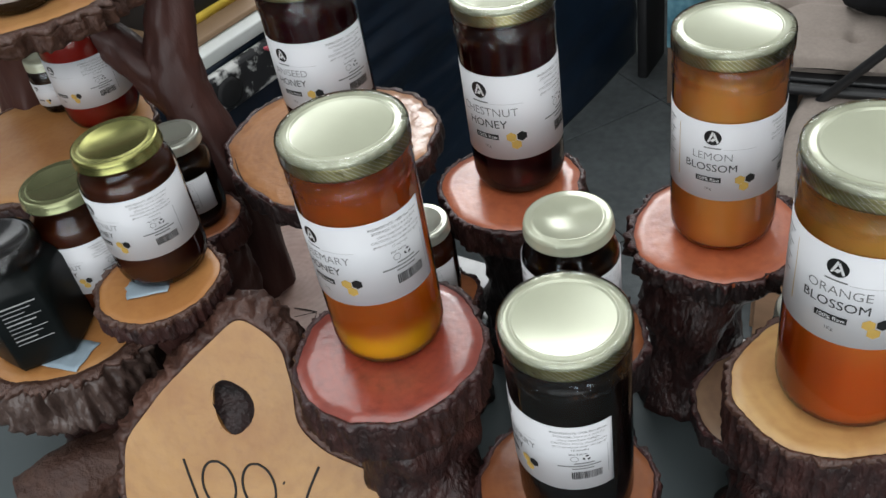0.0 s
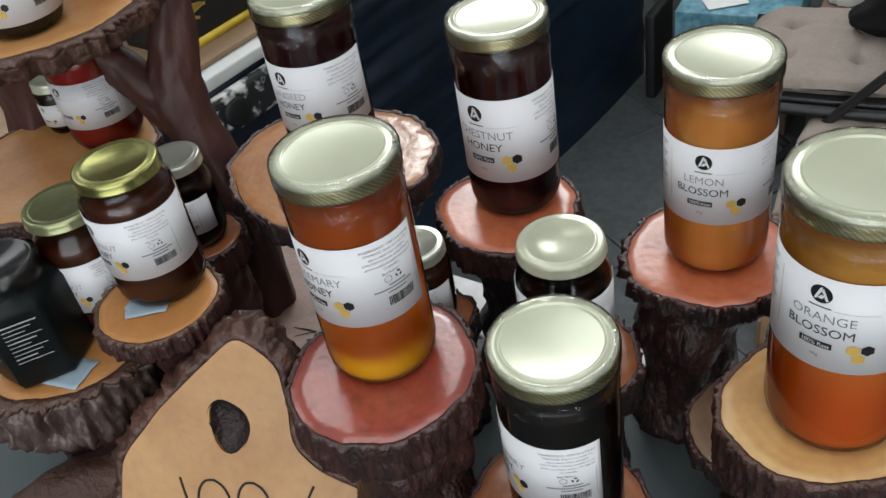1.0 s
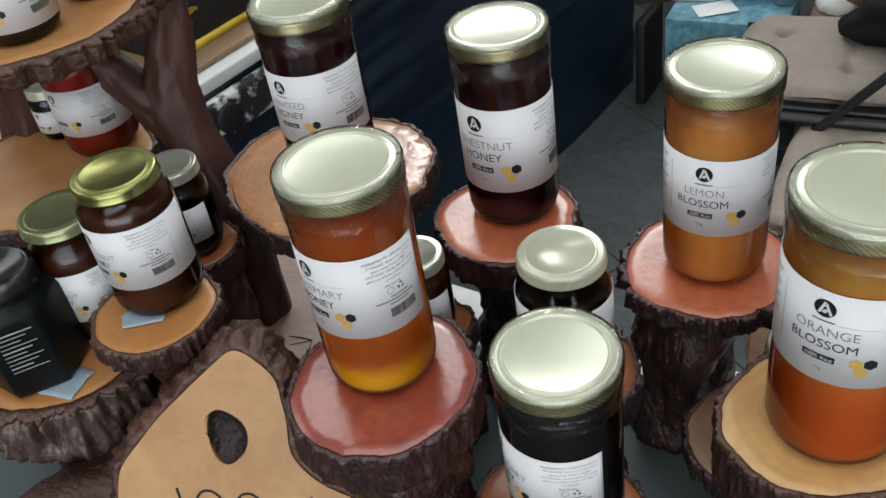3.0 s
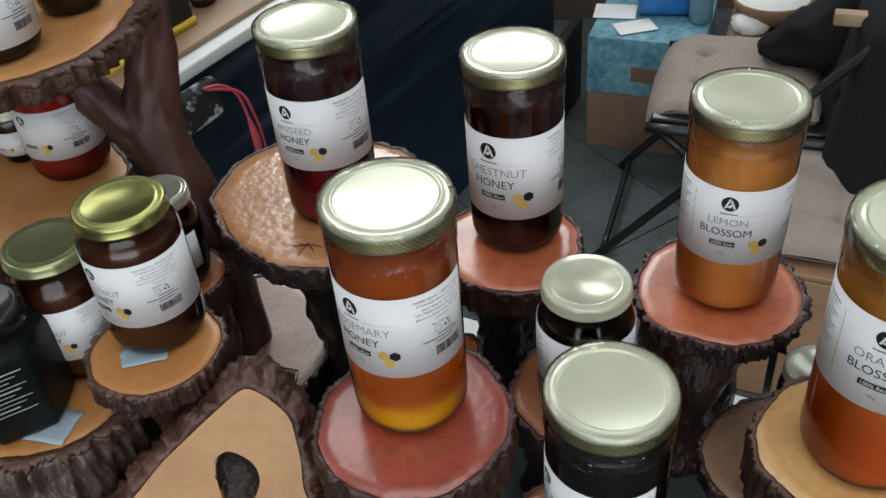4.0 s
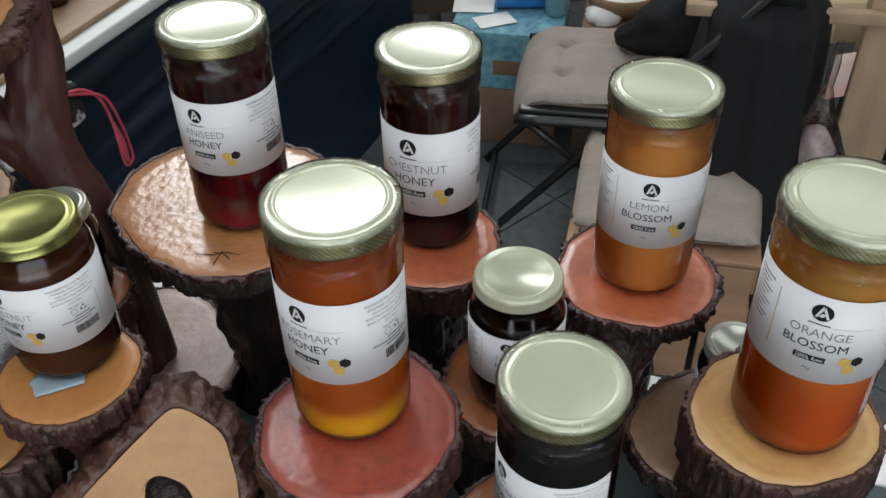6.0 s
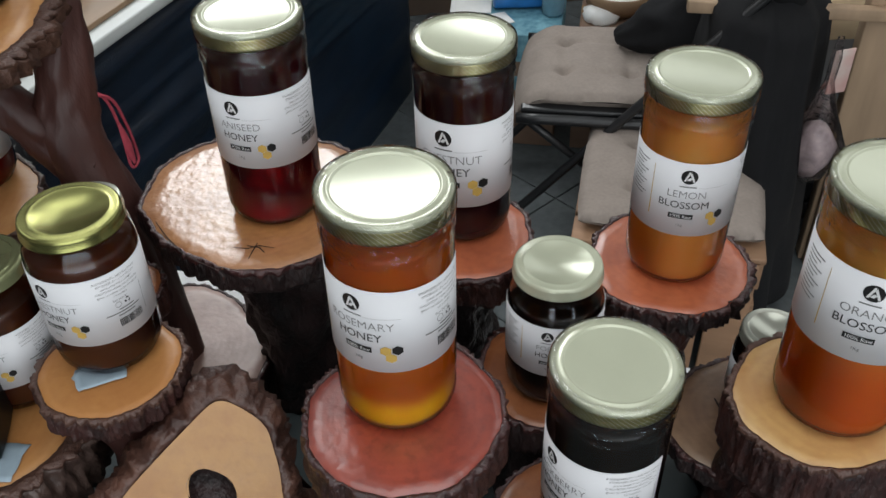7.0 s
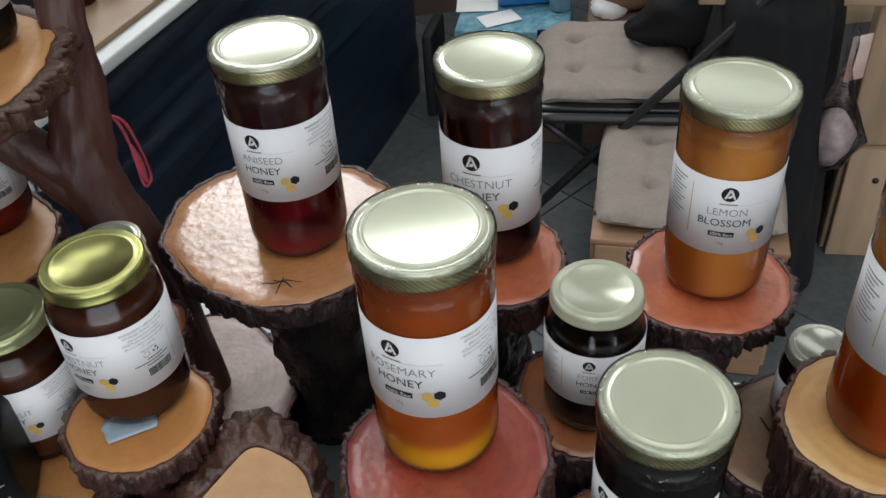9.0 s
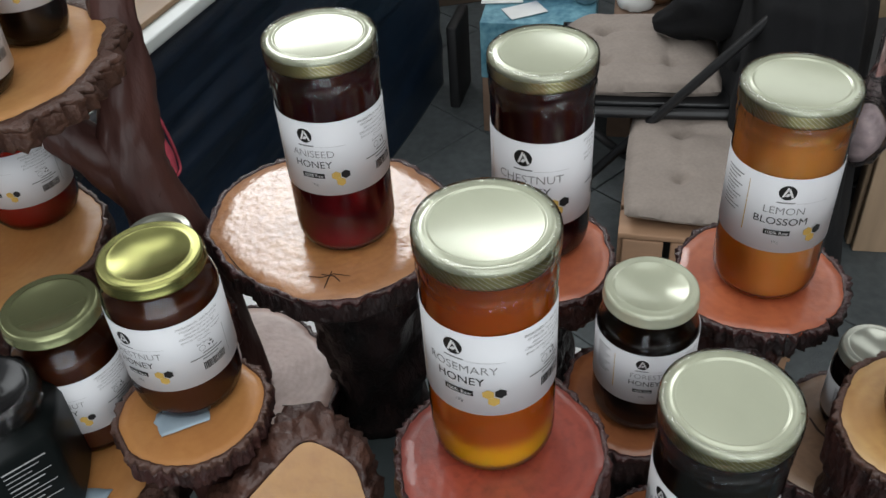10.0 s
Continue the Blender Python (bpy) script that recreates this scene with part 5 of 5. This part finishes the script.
# ---- boxes and things behind the stall ----
CARD = mat("brown_cardboard", (0.20, 0.125, 0.085), 0.75, spread=0.18, scale=18, bump=0.0006)
BLUE = mat("blue_printed_card", (0.22, 0.44, 0.52), 0.5, second=(0.04, 0.16, 0.23), scale=45)
WHITE_PAPER = mat("white_paper", (0.80, 0.80, 0.78), 0.6, spread=0.05)
blue = thing("cardboard_box", (0.742, 2.672, 0), "cardboard box with blue printed upper half", "box", rz=-26)
part("body", box_bm(0.34, 0.30, 0.20, bevel=0.004), CARD, blue)
part("printed_top", box_bm(0.344, 0.304, 0.19, (0, 0, 0.20), bevel=0.004), BLUE, blue, "blue and white printed upper half")
part("flap", box_bm(0.34, 0.13, 0.006, (0, 0.17, 0.386), bevel=0.002), BLUE, blue)
part("print_bar_block", box_bm(0.17, 0.003, 0.05, (0.05, -0.1525, 0.25), bevel=0.001), CARD, blue)
for at, rz, w, d in (((0.640, 2.745, 0.3935), -20, 0.13, 0.10), ((0.670, 2.625, 0.3935), 5, 0.12, 0.08)):
    ob = part("paper_sheet", box_bm(w, d, 0.003, bevel=0.001), WHITE_PAPER)
    ob.matrix_basis = pose(*at, 0, 0, rz)
    tagged(ob, "white paper sheet lying on the printed box", "paper", "paper sheets")
# a plain dark upright slab, 35 mm thick, next to the blue box
dark = thing("plastic_crate", (0.520, 2.86, 0), "thin dark upright slab beside a blue box", "crate", rz=-30)
part("body", box_bm(0.035, 0.18, 0.30, bevel=0.008), BLACKBOX, dark)
brown = thing("cardboard_box", (1.165, 2.50, 0), "large plain brown cardboard box", "box", rz=-26)
part("body", box_bm(0.46, 0.36, 0.40, bevel=0.005), CARD, brown)
part("tape", box_bm(0.46, 0.05, 0.002, (0, 0, 0.4005)), mat("parcel_tape", (0.40, 0.27, 0.15), 0.25), brown)
CUPBLUE = mat("blue_plastic", (0.02, 0.16, 0.45), 0.35, coat=0.3)
CLEAR_BLUE = mat("pale_blue_plastic", (0.30, 0.50, 0.60), 0.2, trans=0.5)
ob = thing("food_box", (0.800, 2.73, 0.394), "bright blue plastic food box", "food box", rz=-15)
part("tub", box_bm(0.18, 0.12, 0.07, bevel=0.012), CUPBLUE, ob)
part("lid", box_bm(0.19, 0.13, 0.015, (0, 0, 0.07), bevel=0.006), CUPBLUE, ob)
ob = thing("water_bottle", (0.870, 2.62, 0.394), "clear pale blue water bottle", "bottle")
part("body", lathe([(0, 0), (0.032, 0), (0.036, 0.006), (0.036, 0.06), (0.034, 0.07), (0.036, 0.08), (0.036, 0.13), (0.028, 0.155), (0.013, 0.172), (0.013, 0.185), (0, 0.185)], 28), CLEAR_BLUE, ob)
part("cap", lathe([(0.014, 0.185), (0.015, 0.186), (0.015, 0.2), (0, 0.2)], 20), WHITE_PAPER, ob)
ob = thing("bowl", (1.06, 2.56, 0.403), "white bowl in a woven brown basket", "bowl")
part("basket", lathe([(0, 0), (0.07, 0), (0.10, 0.03), (0.115, 0.075), (0.11, 0.075), (0.095, 0.034), (0, 0.02)], 32), TAN, ob)
part("white_cloth", lathe([(0.108, 0.066), (0.09, 0.085), (0.05, 0.10), (0, 0.105)], 32, rough_edge(9)), WHITE_PAPER, ob)
ob = thing("cleaning_cloth", (0.985, 2.515, 0.403), "crumpled white paper towel", "paper towel")
part("towel", lathe([(0.05, 0), (0.055, 0.02), (0.035, 0.04), (0, 0.045)], 24, lambda a, r, z: (r * (1 + 0.3 * noise.noise(Vector((math.cos(a) * 3, math.sin(a) * 3, z * 60)))), z)), WHITE_PAPER, ob)
PAPERBAG = mat("beige_paper_bag", (0.50, 0.37, 0.23), 0.75, spread=0.2, scale=14, bump=0.002, bump_scale=20)
for x, y, rz, w in ((1.52, 2.36, 10, 0.26), (1.86, 2.45, -12, 0.30)):
    bm = box_bm(w, 0.18, 0.42, bevel=0.02, segs=3)
    bmesh.ops.subdivide_edges(bm, edges=bm.edges[:], cuts=4, use_grid_fill=True)
    for v in bm.verts:
        v.co += Vector((0.4, 1, 0.2)) * 0.02 * noise.noise(v.co * 7 + Vector((x, 0, 0)))
    pb = thing("paper_bag", (x, y, 0), "creased beige paper carrier bag", "paper bag", "paper bags", rz=rz)
    part("bag_body", bm, PAPERBAG, pb)
dc = thing("plastic_crate", (1.62, 2.02, 0), "dark slatted plastic crate", "crate", rz=-12)
for k in range(5):
    part("slat", box_bm(0.60, 0.02, 0.055, (0, -0.2, 0.02 + k * 0.075), bevel=0.004), BLACKBOX, dc)
part("inner_box", box_bm(0.58, 0.36, 0.38, (0, 0.0, 0.005), bevel=0.006), BLACKBOX, dc)
part_panel = mat("brown_partition", (0.17, 0.12, 0.09), 0.7, spread=0.25, scale=5)
pp = thing("partition_panel", (1.8, 3.45, 0), "plain brown partition panel behind the stall", "partition", rz=-6)
for k in range(4):
    part("panel", box_bm(0.93, 0.04, 1.6, (-1.41 + 0.94 * k, 0, 0.0), bevel=0.004), part_panel, pp)
POST = mat("rough_post_wood", (0.36, 0.25, 0.16), 0.7, spread=0.3, scale=20, stretch=(1, 1, 0.15), bump=0.001)
ps = thing("wooden_stand", (1.34, 1.72, 0), "rough wooden display stand with a crossbar", "stand", rz=-25)
part("post", box_bm(0.13, 0.05, 1.25, bevel=0.005), POST, ps)
part("lower_board", box_bm(0.15, 0.025, 0.34, (0.02, -0.04, 0.0), bevel=0.004), POST, ps)
part("bolt", lathe([(0.008, 0), (0.008, 0.004), (0.004, 0.007), (0, 0.007)], 12), STEEL, ps).matrix_basis = pose(0.02, -0.053, 0.25, 90, 0, 0)
part("crossbar", box_bm(0.46, 0.03, 0.03, (-0.24, -0.04, 0.72), bevel=0.004), POST, ps)
PLASTIC = clear_mat("clear_plastic_bag", 1.35, 0.2, bump=0.006, tint=(0.92, 0.88, 0.88))
hb = thing("plastic_bag", (1.145, 1.64, 0.02), "clear plastic bag hanging with pinkish contents", "plastic bag")
part("film", lathe([(0.006, 0.71), (0.012, 0.66), (0.010, 0.60), (0.028, 0.53), (0.060, 0.47), (0.068, 0.42), (0.045, 0.36), (0.012, 0.33), (0, 0.33)], 28, lambda a, r, z: (r * (1 + 0.3 * noise.noise(Vector((math.cos(a) * 2.5, math.sin(a) * 2.5, z * 18)))), z)), PLASTIC, hb)
part("contents", lathe([(0, 0.50), (0.03, 0.48), (0.050, 0.44), (0.046, 0.39), (0.02, 0.35), (0, 0.345)], 24, lambda a, r, z: (r * (1 + 0.3 * noise.noise(Vector((math.cos(a) * 2, math.sin(a) * 2, z * 22)))), z)), mat("pinkish_contents", (0.66, 0.56, 0.56), 0.6, second=(0.25, 0.21, 0.22), scale=35), hb)
part("paper_tag", box_bm(0.05, 0.004, 0.11, (0.03, 0.01, 0.56), bevel=0.001), mat("red_white_tag", (0.55, 0.10, 0.08), 0.6, second=(0.6, 0.55, 0.5), scale=12), hb)

# ---- floor tiles, last ----
tile_meshes = []
for k in range(3):
    tile_meshes.append(mesh_of("floor_tile", box_bm(0.4965, 0.4965, 0.012, (0, 0, -0.006), bevel=0.002, segs=1), CARPET, smooth=False))
ca, sa = math.cos(radians(27)), math.sin(radians(27))
for i in range(-8, 12):
    for j in range(-6, 16):
        x, y = i * 0.5, j * 0.5
        wx, wy = 0.4 + x * ca - y * sa, 2.3 + x * sa + y * ca
        if -2.6 < wx < 4.2 and -0.6 < wy < 5.6:
            tile = new("floor_tile", tile_meshes[(i * 7 + j * 3) % 3])
            tile.parent = floor
            tile.matrix_basis = pose(wx, wy, -0.006, 0, 0, 27)
